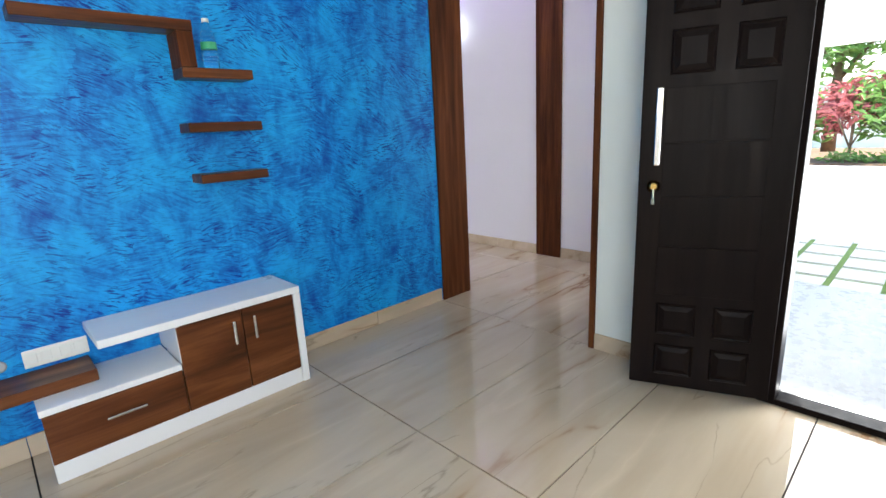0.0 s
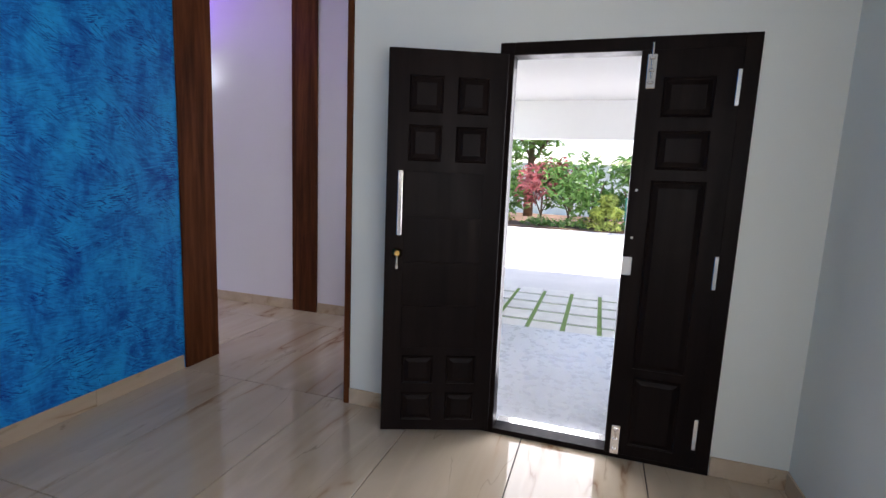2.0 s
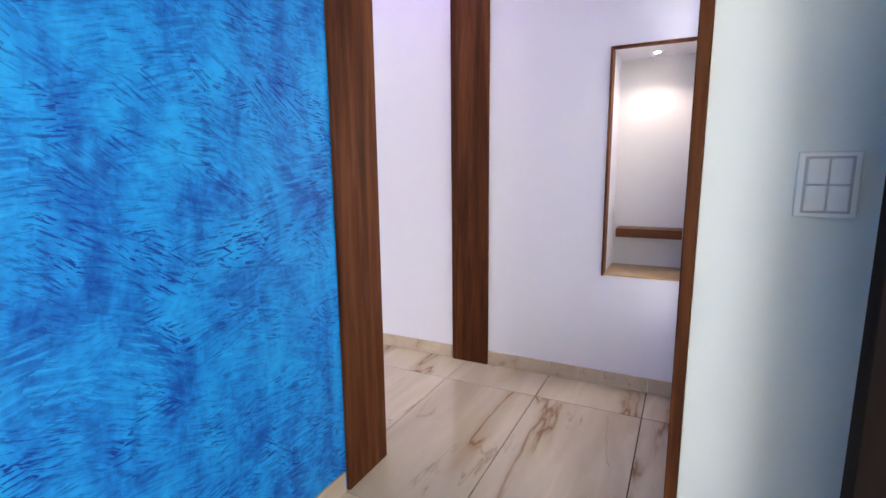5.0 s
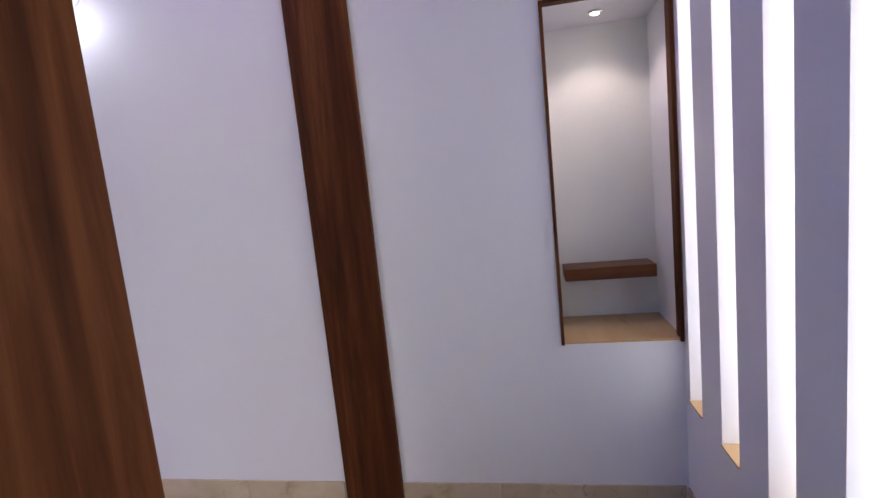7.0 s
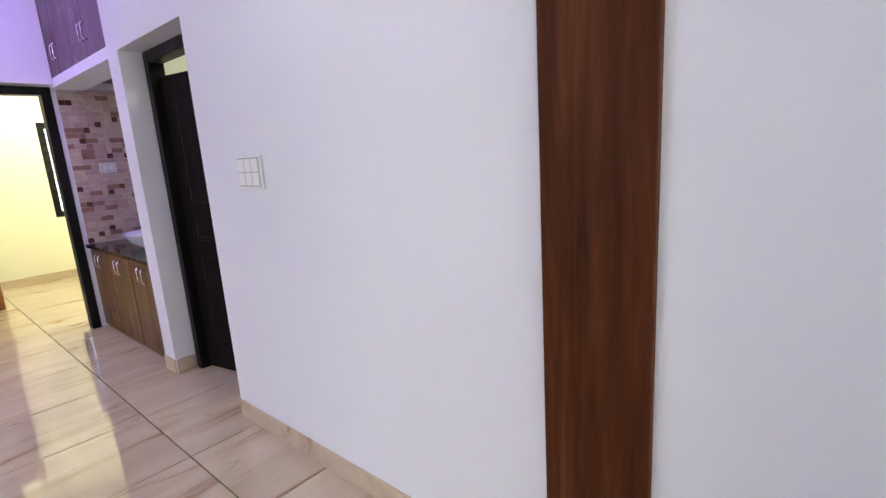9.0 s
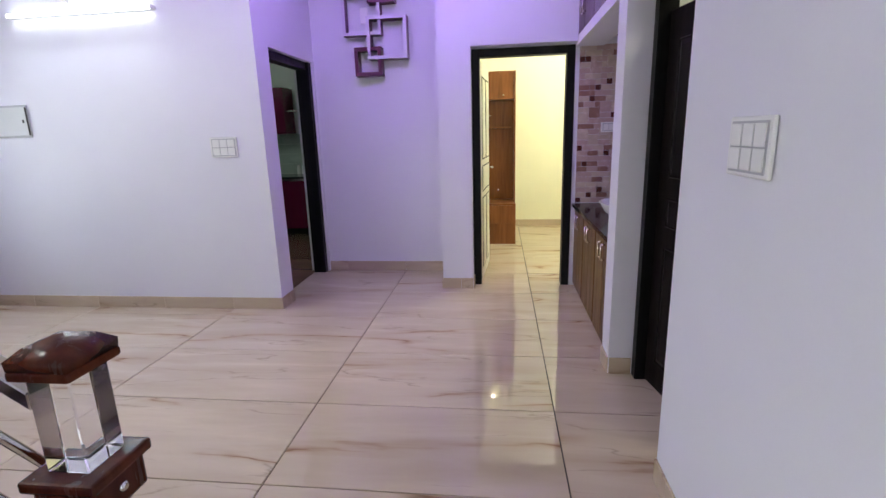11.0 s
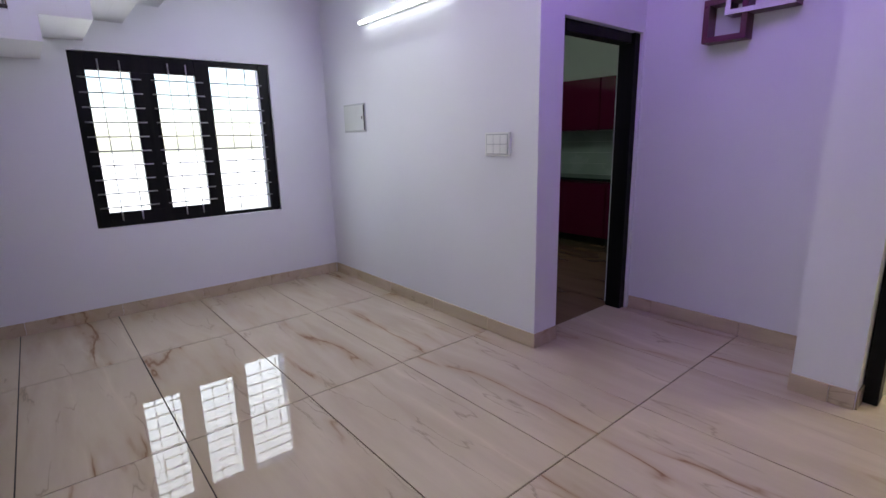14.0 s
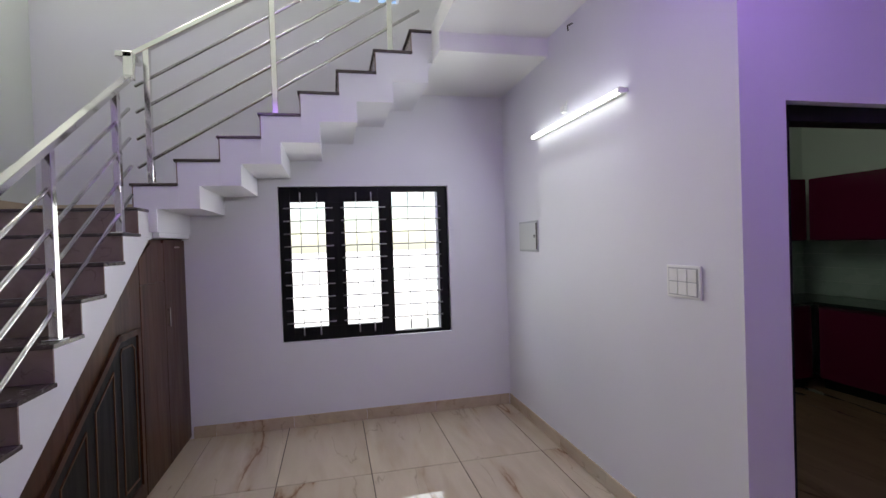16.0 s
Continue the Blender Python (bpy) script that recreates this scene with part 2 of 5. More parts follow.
SKIRT = marble("beige_skirting_tile", (0.47, 0.37, 0.26), (0.55, 0.45, 0.33), (0.26, 0.17, 0.10), 0.2)
SILL = marble("onyx_sill_tile", (0.45, 0.27, 0.12), (0.56, 0.37, 0.19), (0.30, 0.16, 0.06), 0.12)
TEAK = wood("teak_veneer", (0.020, 0.0048, 0.0014), (0.075, 0.0205, 0.0058), (0.155, 0.052, 0.016), rough=0.58, spec=0.15)
TEAKX = wood("teak_veneer_flat", (0.028, 0.007, 0.002), (0.10, 0.030, 0.009), (0.20, 0.070, 0.022), "x")
TEAKY = wood("teak_veneer_side", (0.028, 0.007, 0.002), (0.10, 0.030, 0.009), (0.20, 0.070, 0.022), "y")
DARKWOOD = wood("dark_stained_wood", (0.0045, 0.0028, 0.0028), (0.0075, 0.0048, 0.0046), (0.012, 0.0078, 0.0068), rough=0.42, spec=0.07)
BLACKWOOD = wood("black_painted_wood", (0.004, 0.004, 0.005), (0.008, 0.008, 0.009), (0.014, 0.013, 0.013), rough=0.4, spec=0.12)
STEEL = plain("polished_steel", (0.72, 0.71, 0.70), 0.14, 1.0, var=0.05, rvar=0.05, bump=0.02)
WHITELAM = plain("white_laminate", (0.80, 0.82, 0.84), 0.35, var=0.015, bump=0.03)
PLASTIC = plain("white_switch_plastic", (0.82, 0.83, 0.80), 0.3, var=0.01, bump=0.02, rvar=0.03)
BRASS = plain("aged_brass", (0.62, 0.42, 0.14), 0.28, 1.0)

# ---- building blocks ----
def boxes(*spans, bevel=0.0, seg=1):
    """A mesh of boxes, each given by two opposite corners."""
    bm = bmesh.new()
    for x0, y0, z0, x1, y1, z1 in spans:
        one = bmesh.new()
        bmesh.ops.create_cube(one, size=1, matrix=Matrix.Translation(((x0 + x1) / 2, (y0 + y1) / 2, (z0 + z1) / 2)) @ Matrix.Diagonal((abs(x1 - x0), abs(y1 - y0), abs(z1 - z0), 1)))
        if bevel:
            bmesh.ops.bevel(one, geom=one.edges[:], offset=bevel, segments=seg, affect="EDGES", profile=0.6)
        join(bm, one)
    return bm


def join(bm, other):
    tmp = bpy.data.meshes.new("tmp")
    other.to_mesh(tmp)
    bm.from_mesh(tmp)
    bpy.data.meshes.remove(tmp)
    other.free()
    return bm


def lathe(profile, m=None, n=24):
    """A turned solid from (radius, height) pairs."""
    bm = bmesh.new()
    rings = [[bm.verts.new((r * math.cos(2 * math.pi * i / n), r * math.sin(2 * math.pi * i / n), z)) for i in range(n)] for r, z in profile]
    for a, b in zip(rings, rings[1:]):
        for i in range(n):
            bm.faces.new((a[i], a[(i + 1) % n], b[(i + 1) % n], b[i]))
    bm.faces.new(rings[0][::-1])
    bm.faces.new(rings[-1])
    for f in bm.faces:
        f.smooth = len(f.verts) == 4
    if m:
        bm.transform(m)
    return bm


def rod(a, b, r, n=12):
    a, b = Vector(a), Vector(b)
    return lathe([(r, 0), (r, (b - a).length)], Matrix.Translation(a) @ (b - a).to_track_quat("Z", "Y").to_matrix().to_4x4(), n)


def prism(points, d, bevel=0.0):
    """A flat polygon, given by its corners in space, pushed out by the vector d."""
    bm = bmesh.new()
    f = bm.faces.new([bm.verts.new(p) for p in points])
    r = bmesh.ops.extrude_face_region(bm, geom=[f])
    bmesh.ops.translate(bm, vec=d, verts=[v for v in r["geom"] if isinstance(v, bmesh.types.BMVert)])
    bmesh.ops.recalc_face_normals(bm, faces=bm.faces[:])
    if bevel:
        bmesh.ops.bevel(bm, geom=bm.edges[:], offset=bevel, segments=1, affect="EDGES")
    return bm


POSES = {}


def thing(name, label, category, m, group="", kind=""):
    ob = tagged(new(name), label, category, group, kind)
    ob.matrix_world = m
    POSES[ob] = m
    return ob


def part(name, bm, material, parent=None, label="", local=False, smooth=False):
    """Links bm as one mesh under parent. World coordinates, unless local."""
    me = bpy.data.meshes.new(name)
    if parent and not local:
        bm.transform(POSES[parent].inverted())
    if smooth:
        for f in bm.faces:
            f.smooth = True
    bm.to_mesh(me)
    bm.free()
    for mm in material if isinstance(material, (list, tuple)) else (material,):
        me.materials.append(mm)
    ob = new(name, me)
    if parent:
        ob.parent = parent
        POSES[ob] = POSES[parent]
    else:
        POSES[ob] = Matrix()
    return tagged(ob, label)


def sub(name, bm, material, parent, label=""):
    """A part of a part."""
    return part(name, bm, material, parent, label)


def solid(name, bm, material, label, category, kind="", group="", smooth=False):
    """A thing of one single mesh; its origin goes to the foot of the mesh."""
    lo = [min(v.co[i] for v in bm.verts) for i in range(3)]
    hi = [max(v.co[i] for v in bm.verts) for i in range(3)]
    base = Vector(((lo[0] + hi[0]) / 2, (lo[1] + hi[1]) / 2, lo[2]))
    bm.transform(Matrix.Translation(-base))
    ob = part(name, bm, material, None, "", True, smooth)
    ob.location = base
    POSES[ob] = Matrix.Translation(base)
    return tagged(ob, label, category, group, kind)


def wall(name, axis, a0, a1, p0, p1, z0, z1, material, openings=(), label="", skins=None):
    """A wall along the axis from a0 to a1, between p0 and p1 across. openings: (a, a, z, z). skins: other paints by side."""
    cuts = sorted({a0, a1, *[o[0] for o in openings], *[o[1] for o in openings]})
    spans = []
    for s, e in zip(cuts, cuts[1:]):
        holes = sorted((o[2], o[3]) for o in openings if o[0] <= s + 1e-6 and o[1] >= e - 1e-6)
        z = z0
        for zb, zt in holes:
            if zb > z:
                spans.append((s, e, z, zb))
            z = zt
        if z < z1:
            spans.append((s, e, z, z1))
    bm = boxes(*[(s, p0, b, e, p1, t) if axis == "x" else (p0, s, b, p1, e, t) for s, e, b, t in spans])
    mats = [material] + list((skins or {}).values())
    for i, side in enumerate(skins or {}):
        want = Vector({"-x": (-1, 0, 0), "+x": (1, 0, 0), "-y": (0, -1, 0), "+y": (0, 1, 0)}[side])
        for f in bm.faces:
            if f.normal.dot(want) > 0.9:
                f.material_index = i + 1
    return solid(name, bm, mats, label or "painted plaster wall", "wall", "structure")


GRANITE = plain("black_granite", (0.018, 0.019, 0.022), 0.12, var=0.5, scale=60, grain=300, bump=0.0)
TREAD = plain("dark_brown_granite", (0.07, 0.055, 0.055), 0.2, var=0.35, scale=40, grain=200, bump=0.02)
RISER = marble("brown_riser_tile", (0.20, 0.14, 0.12), (0.27, 0.20, 0.18), (0.10, 0.06, 0.05), 0.18)
RED = plain("maroon_gloss_laminate", (0.12, 0.006, 0.038), 0.15, var=0.05, bump=0.0)
MAROON = plain("maroon_lacquer", (0.10, 0.012, 0.05), 0.35)
LILACBOX = plain("white_lacquer", (0.72, 0.70, 0.76), 0.4)
CREAMDOOR = plain("cream_painted_wood", (0.66, 0.64, 0.52), 0.4)
DARKLINE = plain("dark_groove", (0.03, 0.025, 0.02), 0.6)
CABWOOD = wood("brown_laminate", (0.075, 0.035, 0.014), (0.13, 0.065, 0.026), (0.19, 0.10, 0.042))
WARDWOOD = wood("orange_teak_laminate", (0.12, 0.04, 0.012), (0.21, 0.075, 0.022), (0.31, 0.12, 0.04))
CUPWOOD = wood("cupboard_veneer", (0.026, 0.0085, 0.0035), (0.052, 0.0185, 0.0078), (0.082, 0.032, 0.013))
CERAMIC = plain("white_ceramic", (0.82, 0.82, 0.84), 0.08, var=0.01, bump=0.0, rvar=0.02)
ACRYLIC = glass_of("clear_acrylic", (0.97, 0.97, 1.0), 0.02, 1.49)
PET = glass_of("clear_plastic", (0.96, 0.98, 0.98), 0.05, 1.2)
GREENLABEL = plain("green_label", (0.05, 0.42, 0.2), 0.5)
PORCHFLOOR = plain("grey_porch_granite", (0.55, 0.56, 0.58), 0.3, var=0.04, scale=14, grain=180, bump=0.05)
# white ceiling paint darkened to grey, so the porch ceiling's shade is in the colour
PORCHCEIL = plain("shade_darkened_porch_ceiling", (0.56, 0.56, 0.56), 0.7, var=0.03)
PAVER = plain("pale_concrete_paver", (0.76, 0.75, 0.71), 0.7, var=0.12, scale=6, grain=80, bump=0.3)
GRASS = plain("lawn_grass", (0.16, 0.27, 0.06), 0.8, var=0.4, scale=20, grain=150, bump=0.4)
DRIVE = plain("pale_concrete_drive", (0.72, 0.71, 0.68), 0.75, var=0.1, scale=1.2, grain=60, bump=0.2)
SOIL = plain("brown_soil", (0.16, 0.10, 0.06), 0.9, var=0.3, scale=5, grain=50, bump=0.4)
NETTING = plain("green_shade_net", (0.06, 0.26, 0.19), 0.8, var=0.25, scale=3, grain=120, bump=0.2)
LEAFG = plain("green_leaf", (0.14, 0.27, 0.06), 0.45, var=0.5, scale=2.5, grain=30, bump=0.0)
LEAFY = plain("yellow_green_leaf", (0.42, 0.48, 0.10), 0.45, var=0.4, scale=3, grain=30, bump=0.0)
LEAFR = plain("red_cordyline_leaf", (0.42, 0.12, 0.12), 0.45, var=0.4, scale=3, grain=30, bump=0.0)
PALM = plain("palm_frond", (0.28, 0.32, 0.12), 0.5, var=0.4, scale=3, grain=30, bump=0.0)
BARK = plain("rough_bark", (0.16, 0.11, 0.07), 0.9, var=0.3, scale=8, grain=60, bump=0.5)
# grey for the painted shade round switch rockers, and for the fuse box frame
RIMGREY = plain("grey_rim_shade_and_frame", (0.46, 0.47, 0.48), 0.5)
BARS = plain("grey_painted_bar", (0.30, 0.30, 0.31), 0.4)
LED = glowing("led_tube_glow", (0.92, 0.97, 1.0), 2.6)
LEDSPOT = glowing("led_spot_glow", (1.0, 0.88, 0.66), 12.0)

# ---- large structure ----
H = 3.08
STR = "structure"
wall("wall_blue", "x", -2.4, 2.861, 2.65, 2.82, 0, 6.0, WHITE, label="blue brush-textured feature wall with white back", skins={"-y": BLUE})
wall("wall_entrance", "y", -1.02, 1.32, 2.563, 2.733, 0, H, WHITE, [(-0.682, 0.484, 0, 2.10)], "white painted wall with the entrance door")
# window opening is out of view, assumed for the living room fill
wall("wall_living_south", "x", -2.4, 2.733, -1.22, -1.02, 0, H, WHITE, [(-1.5, 0.3, 0.85, 2.3)], "white painted living room wall")
wall("wall_living_west", "y", -1.22, 2.65, -2.6, -2.4, 0, H, WHITE, label="white painted living room wall")
SLOTS = [(4.012 - 0.325 * i, 4.150 - 0.325 * i, 0.50, 2.45) for i in range(4)]
wall("wall_slots", "x", 2.733, 4.205, 1.15, 1.325, 0, H, LAV, SLOTS, "lilac wall with tall narrow open slots")
wall("wall_niche", "y", 1.15, 2.30, 4.205, 4.59, 0, H, LAV, [(1.325, 1.802, 0.746, 2.130)], "lavender wall with a framed niche")
wall("wall_niche_back", "y", 1.15, 2.30, 4.59, 4.70, 0, H, CEIL, label="white plaster back of the niche")
wall("wall_east", "y", 2.30, 5.895, 4.205, 4.435, 0, H, LAV, [(4.805, 5.715, 0, 2.10)], "lavender painted wall with a bedroom doorway")
wall("wall_nook_head", "y", 5.895, 7.43, 4.205, 4.435, 2.08, 2.15, LAV, label="lavender lintel over the wash nook")
wall("wall_nook_back", "y", 5.895, 7.43, 4.80, 4.92, 0, H, WHITE, label="white painted back wall of the wash nook")
wall("wall_nook_side", "x", 4.435, 4.92, 5.76, 5.895, 0, H, WHITE, label="white painted side wall of the wash nook")
wall("wall_north_door", "x", 3.05, 5.7, 7.43, 7.63, 0, H, LAV, [(3.33, 4.205, 0, 2.10)], "lavender wall with a bedroom doorway", {"+y": CREAM})
wall("wall_north_pier", "x", 3.05, 4.205, 7.295, 7.43, 0, H, LAV, [(3.33, 4.205, 0, 2.105)], "lavender face of the doorway wall")
wall("wall_art_side", "y", 7.63, 8.1, 3.05, 3.2, 0, H, LAV, label="lilac painted return wall")
wall("wall_art", "x", 1.55, 3.05, 7.90, 8.1, 0, H, LAV, label="lilac painted alcove wall")
wall("wall_kitchen", "y", 6.695, 7.90, 1.55, 1.748, 0, H, LAV, [(6.926, 7.868, 0, 2.118)], "lilac painted wall with the kitchen doorway")
wall("wall_north", "x", -1.21, 1.55, 6.695, 6.895, 0, H + 3, LAV, label="pale lavender painted wall")
VENTS = [(4.60, 4.78, 3.745, 3.95), (4.913, 5.043, 3.745, 3.95), (5.19, 5.39, 3.755, 3.95), (5.547, 5.739, 3.765, 3.95)]
# the opening at z 4.4 to 5.5 is made up, for the stairwell fill
wall("wall_west", "y", 2.65, 6.895, -1.21, -1.015, 0, H + 3, LAV, [(4.617, 6.135, 0.744, 2.106), (3.05, 4.35, 4.4, 5.5), *VENTS], "pale lavender painted wall with a barred window")


def ceiling(name, *spans):
    tagged(part(name, boxes(*spans), CEIL), "white painted plaster ceiling", "ceiling", "", STR)


ceiling("ceiling_dining", (0.02, 5.86, H, 1.3, 6.695, H + 0.15), (1.3, 2.82, H, 4.205, 6.695, H + 0.15), (1.55, 6.695, H, 4.205, 7.90, H + 0.15), (2.733, 1.325, H, 4.205, 2.82, H + 0.15), (-1.015, 5.86, 2.945, 0.02, 6.695, H + 0.15), (4.205, 5.895, H, 4.92, 7.43, H + 0.15))
ceiling("ceiling_living", (-2.6, -1.22, H, 2.733, 2.65, H + 0.15))
ceiling("ceiling_stairwell", (-1.21, 2.65, 6.0, 1.5, 6.9, 6.15))
wall("wall_stairwell_east", "y", 2.82, 6.695, 1.3, 1.45, H + 0.15, 6.0, WHITE, label="white painted stairwell wall")
wall("wall_bedroom_far", "x", 2.3, 5.7, 10.36, 10.5, 0, H, CREAM, [(4.60, 5.4, 0.82, 2.05)], "cream painted bedroom wall")
wall("wall_bedroom_east", "y", 7.63, 10.5, 5.7, 5.85, 0, H, CREAM, label="cream painted bedroom wall")
wall("wall_bedroom_west", "y", 8.1, 10.5, 2.3, 2.42, 0, H, CREAM, label="cream painted bedroom wall")
ceiling("ceiling_bedroom", (2.3, 7.63, H, 5.85, 10.5, H + 0.15))
wall("wall_side_bedroom", "y", 2.3, 5.76, 6.4, 6.5, 0, H, CREAM, label="cream painted bedroom wall")
wall("wall_side_bedroom_south", "x", 4.7, 6.5, 2.2, 2.3, 0, H, CREAM, label="cream painted bedroom wall")
wall("wall_side_bedroom_north", "x", 4.92, 6.5, 5.76, 5.86, 0, H, CREAM, label="cream painted bedroom wall")
ceiling("ceiling_side_bedroom", (4.435, 2.2, H, 6.5, 5.86, H + 0.15))
wall("wall_kitchen_far", "x", -1.25, 1.75, 10.35, 10.5, 0, H, WHITE, label="pale painted kitchen wall")
wall("wall_kitchen_west", "y", 6.895, 10.5, -1.25, -1.1, 0, H, WHITE, label="pale painted kitchen wall")
wall("wall_kitchen_east", "y", 8.1, 10.35, 1.55, 1.67, 0, H, WHITE, label="pale painted kitchen wall")
ceiling("ceiling_kitchen", (-1.25, 6.895, H, 1.55, 10.5, H + 0.15))

# ---- entrance door ----
def door_frame(name, label, bm, material):
    return solid(name, bm, material, label, "door frame", STR)


door_frame("door_frame_entrance", "dark stained wooden door frame", boxes((2.548, 0.41, 0.0, 2.65, 0.482, 2.097), (2.548, -0.68, 0.0, 2.65, -0.61, 2.097), (2.548, -0.61, 2.035, 2.65, 0.41, 2.097), (2.548, -0.61, 0.0, 2.65, 0.41, 0.03), bevel=0.003), DARKWOOD)
solid("door_threshold", boxes((2.652, -0.61, -0.005, 2.73, 0.41, 0.022), bevel=0.004), STEEL, "scuffed metal strip on the entrance threshold", "threshold", STR)


def panel_leaf(name, label, m, width, height, thick, cols, rows, material, group=""):
    """A panelled door leaf in its own axes: x from the hinge, z up. rows: (z, z, raised) of panels."""
    leaf = thing(name, label, "door", m, group)
    part("slab", boxes((0, 0, 0, width, thick, height), bevel=0.003), material, leaf, local=True)
    for z0, z1, pairs in rows:
        for a, b in pairs:
            for side, y0, y1 in ((-1, -0.002, -0.010), (1, thick + 0.002, thick + 0.010)):
                bm = bmesh.new()
                o, i = 0.0, 0.032
                ya, yb = (0.0005, -0.011) if side < 0 else (thick - 0.0005, thick + 0.011)
                ring = [[bm.verts.new((x, y, z)) for x, z in ((a + d, z0 + d), (b - d, z0 + d), (b - d, z1 - d), (a + d, z1 - d))] for d, y in ((0, ya), (0.006, (ya * 0.3 + yb * 0.7)), (0.014, ya + (0.004 if side > 0 else -0.004)), (0.036, yb))]
                for p, q in zip(ring, ring[1:]):
                    for k in range(4):
                        bm.faces.new((p[k], p[(k + 1) % 4], q[(k + 1) % 4], q[k]))
                bm.faces.new(ring[-1])
                bmesh.ops.recalc_face_normals(bm, faces=bm.faces[:])
                part("panel", bm, material, leaf, local=True)
    return leaf


COLS = [(0.09, 0.25), (0.32, 0.49)]
BIG = [(0.10, 0.50)]
ROWS2 = [(1.70, 1.88, COLS), (1.46, 1.64, COLS), (0.27, 0.43, COLS), (0.06, 0.22, COLS)]
ang = math.degrees(math.atan2(0.552, -0.222))
open_leaf = panel_leaf("entrance_door_leaf", "open dark brown panelled entrance door leaf", pose(2.548, 0.442, 0.030, 0, 0, ang), 0.596, 2.005, 0.036, COLS, ROWS2, DARKWOOD, "entrance door leaves")
for k in range(4):
    z = 0.47 + 0.235 * k
    for y0, y1 in ((-0.004, 0.0005), (0.0355, 0.040)):
        part("board", boxes((0.10, y0, z + 0.003, 0.50, y1, z + 0.232), bevel=0.0015), DARKWOOD, open_leaf, local=True)
handle = part("pull_handle", boxes((0.512, 0.055, 1.08, 0.537, 0.067, 1.41), (0.518, 0.036, 1.12, 0.531, 0.056, 1.14), (0.518, 0.036, 1.35, 0.531, 0.056, 1.37), bevel=0.003), STEEL, open_leaf, "brushed steel bar handle", local=True)
part("lock_knob", lathe([(0.026, 0), (0.028, 0.006), (0.018, 0.012), (0.020, 0.022), (0.012, 0.03)], Matrix.Translation((0.532, 0.036, 0.985)) @ Matrix.Rotation(radians(-90), 4, "X")), BRASS, open_leaf, "brass lock knob", local=True)
part("key", boxes((0.528, 0.066, 0.925, 0.536, 0.069, 0.975), (0.525, 0.066, 0.905, 0.539, 0.069, 0.930), bevel=0.001), STEEL, open_leaf, "key hanging in the lock", local=True)
closed_leaf = panel_leaf("entrance_door_leaf", "closed dark brown panelled entrance door leaf", pose(2.570, -0.612, 0.030, 0, 0, 90), 0.424, 2.005, 0.036, COLS, [(1.70, 1.88, [(0.10, 0.32)]), (1.46, 1.64, [(0.10, 0.32)]), (0.47, 1.41, [(0.09, 0.33)]), (0.06, 0.43, [(0.10, 0.32)])], DARKWOOD, "entrance door leaves")
for z in (0.10, 0.91, 1.75):
    part("hinge", boxes((0.004, 0.036, z, 0.022, 0.043, z + 0.16), bevel=0.002), STEEL, closed_leaf, "steel hinge", local=True)
for z0, z1 in ((1.83, 1.985), (0.0, 0.155)):
    b = part("tower_bolt", boxes((0.355, 0.036, z0, 0.397, 0.041, z1), bevel=0.002), STEEL, closed_leaf, "steel tower bolt", local=True)
    for z in (z0 + 0.02, z0 + 0.075, z0 + 0.13):
        sub("staple", boxes((2.519, -0.247, z + 0.030, 2.530, -0.223, z + 0.042), bevel=0.002), STEEL, b)
    up = 0.06 if z0 > 1 else -0.02
    sub("bolt_rod", boxes((2.523, -0.239, z0 + 0.045 + up / 2, 2.531, -0.231, z1 + 0.02 + up), bevel=0.002), STEEL, b)
part("latch_plate", boxes((0.380, 0.036, 0.945, 0.424, 0.044, 1.035), bevel=0.006, seg=2), PLASTIC, closed_leaf, "pale metal latch plate", local=True)
for z in (1.13, 1.36):
    part("screw_cap", lathe([(0.007, 0), (0.005, 0.004)], Matrix.Translation((0.39, 0.036, z)) @ Matrix.Rotation(radians(-90), 4, "X"), 10), PLASTIC, closed_leaf, "pale screw cap", local=True)

# ---- living room things ----
tv = thing("tv_unit", "low white and teak media unit against the blue wall", "cabinet", pose(0.65, 2.48, 0))
Y0, Y1 = 2.318, 2.648
part("plinth", boxes((0.090, Y0 + 0.004, 0, 1.175, Y1, 0.085), bevel=0.002), WHITELAM, tv)
part("side_panel", boxes((1.176, Y0 - 0.004, 0, 1.215, Y1, 0.508), bevel=0.003), WHITELAM, tv)
part("top_board", boxes((0.315, Y0 - 0.004, 0.510, 1.215, Y1, 0.546), bevel=0.003), WHITELAM, tv)
part("low_board", boxes((0.086, Y0 - 0.002, 0.302, 0.602, Y1, 0.331), bevel=0.003), WHITELAM, tv)
part("divider", boxes((0.604, Y0 + 0.002, 0.332, 0.622, Y1, 0.508), bevel=0.002), WHITELAM, tv)
part("carcass", boxes((0.095, Y0 + 0.02, 0.087, 0.602, Y1, 0.300), (0.624, Y0 + 0.02, 0.087, 1.174, Y1, 0.508)), WHITELAM, tv)
drawer = part("drawer_front", boxes((0.092, Y0, 0.088, 0.602, Y0 + 0.018, 0.299), bevel=0.002), TEAKX, tv, "teak veneer drawer front")
sub("handle", join(boxes((0.29, Y0 - 0.026, 0.205, 0.44, Y0 - 0.016, 0.217), bevel=0.004, seg=2), boxes((0.305, Y0 - 0.018, 0.208, 0.315, Y0, 0.214), (0.415, Y0 - 0.018, 0.208, 0.425, Y0, 0.214))), STEEL, drawer, "steel bar handle")
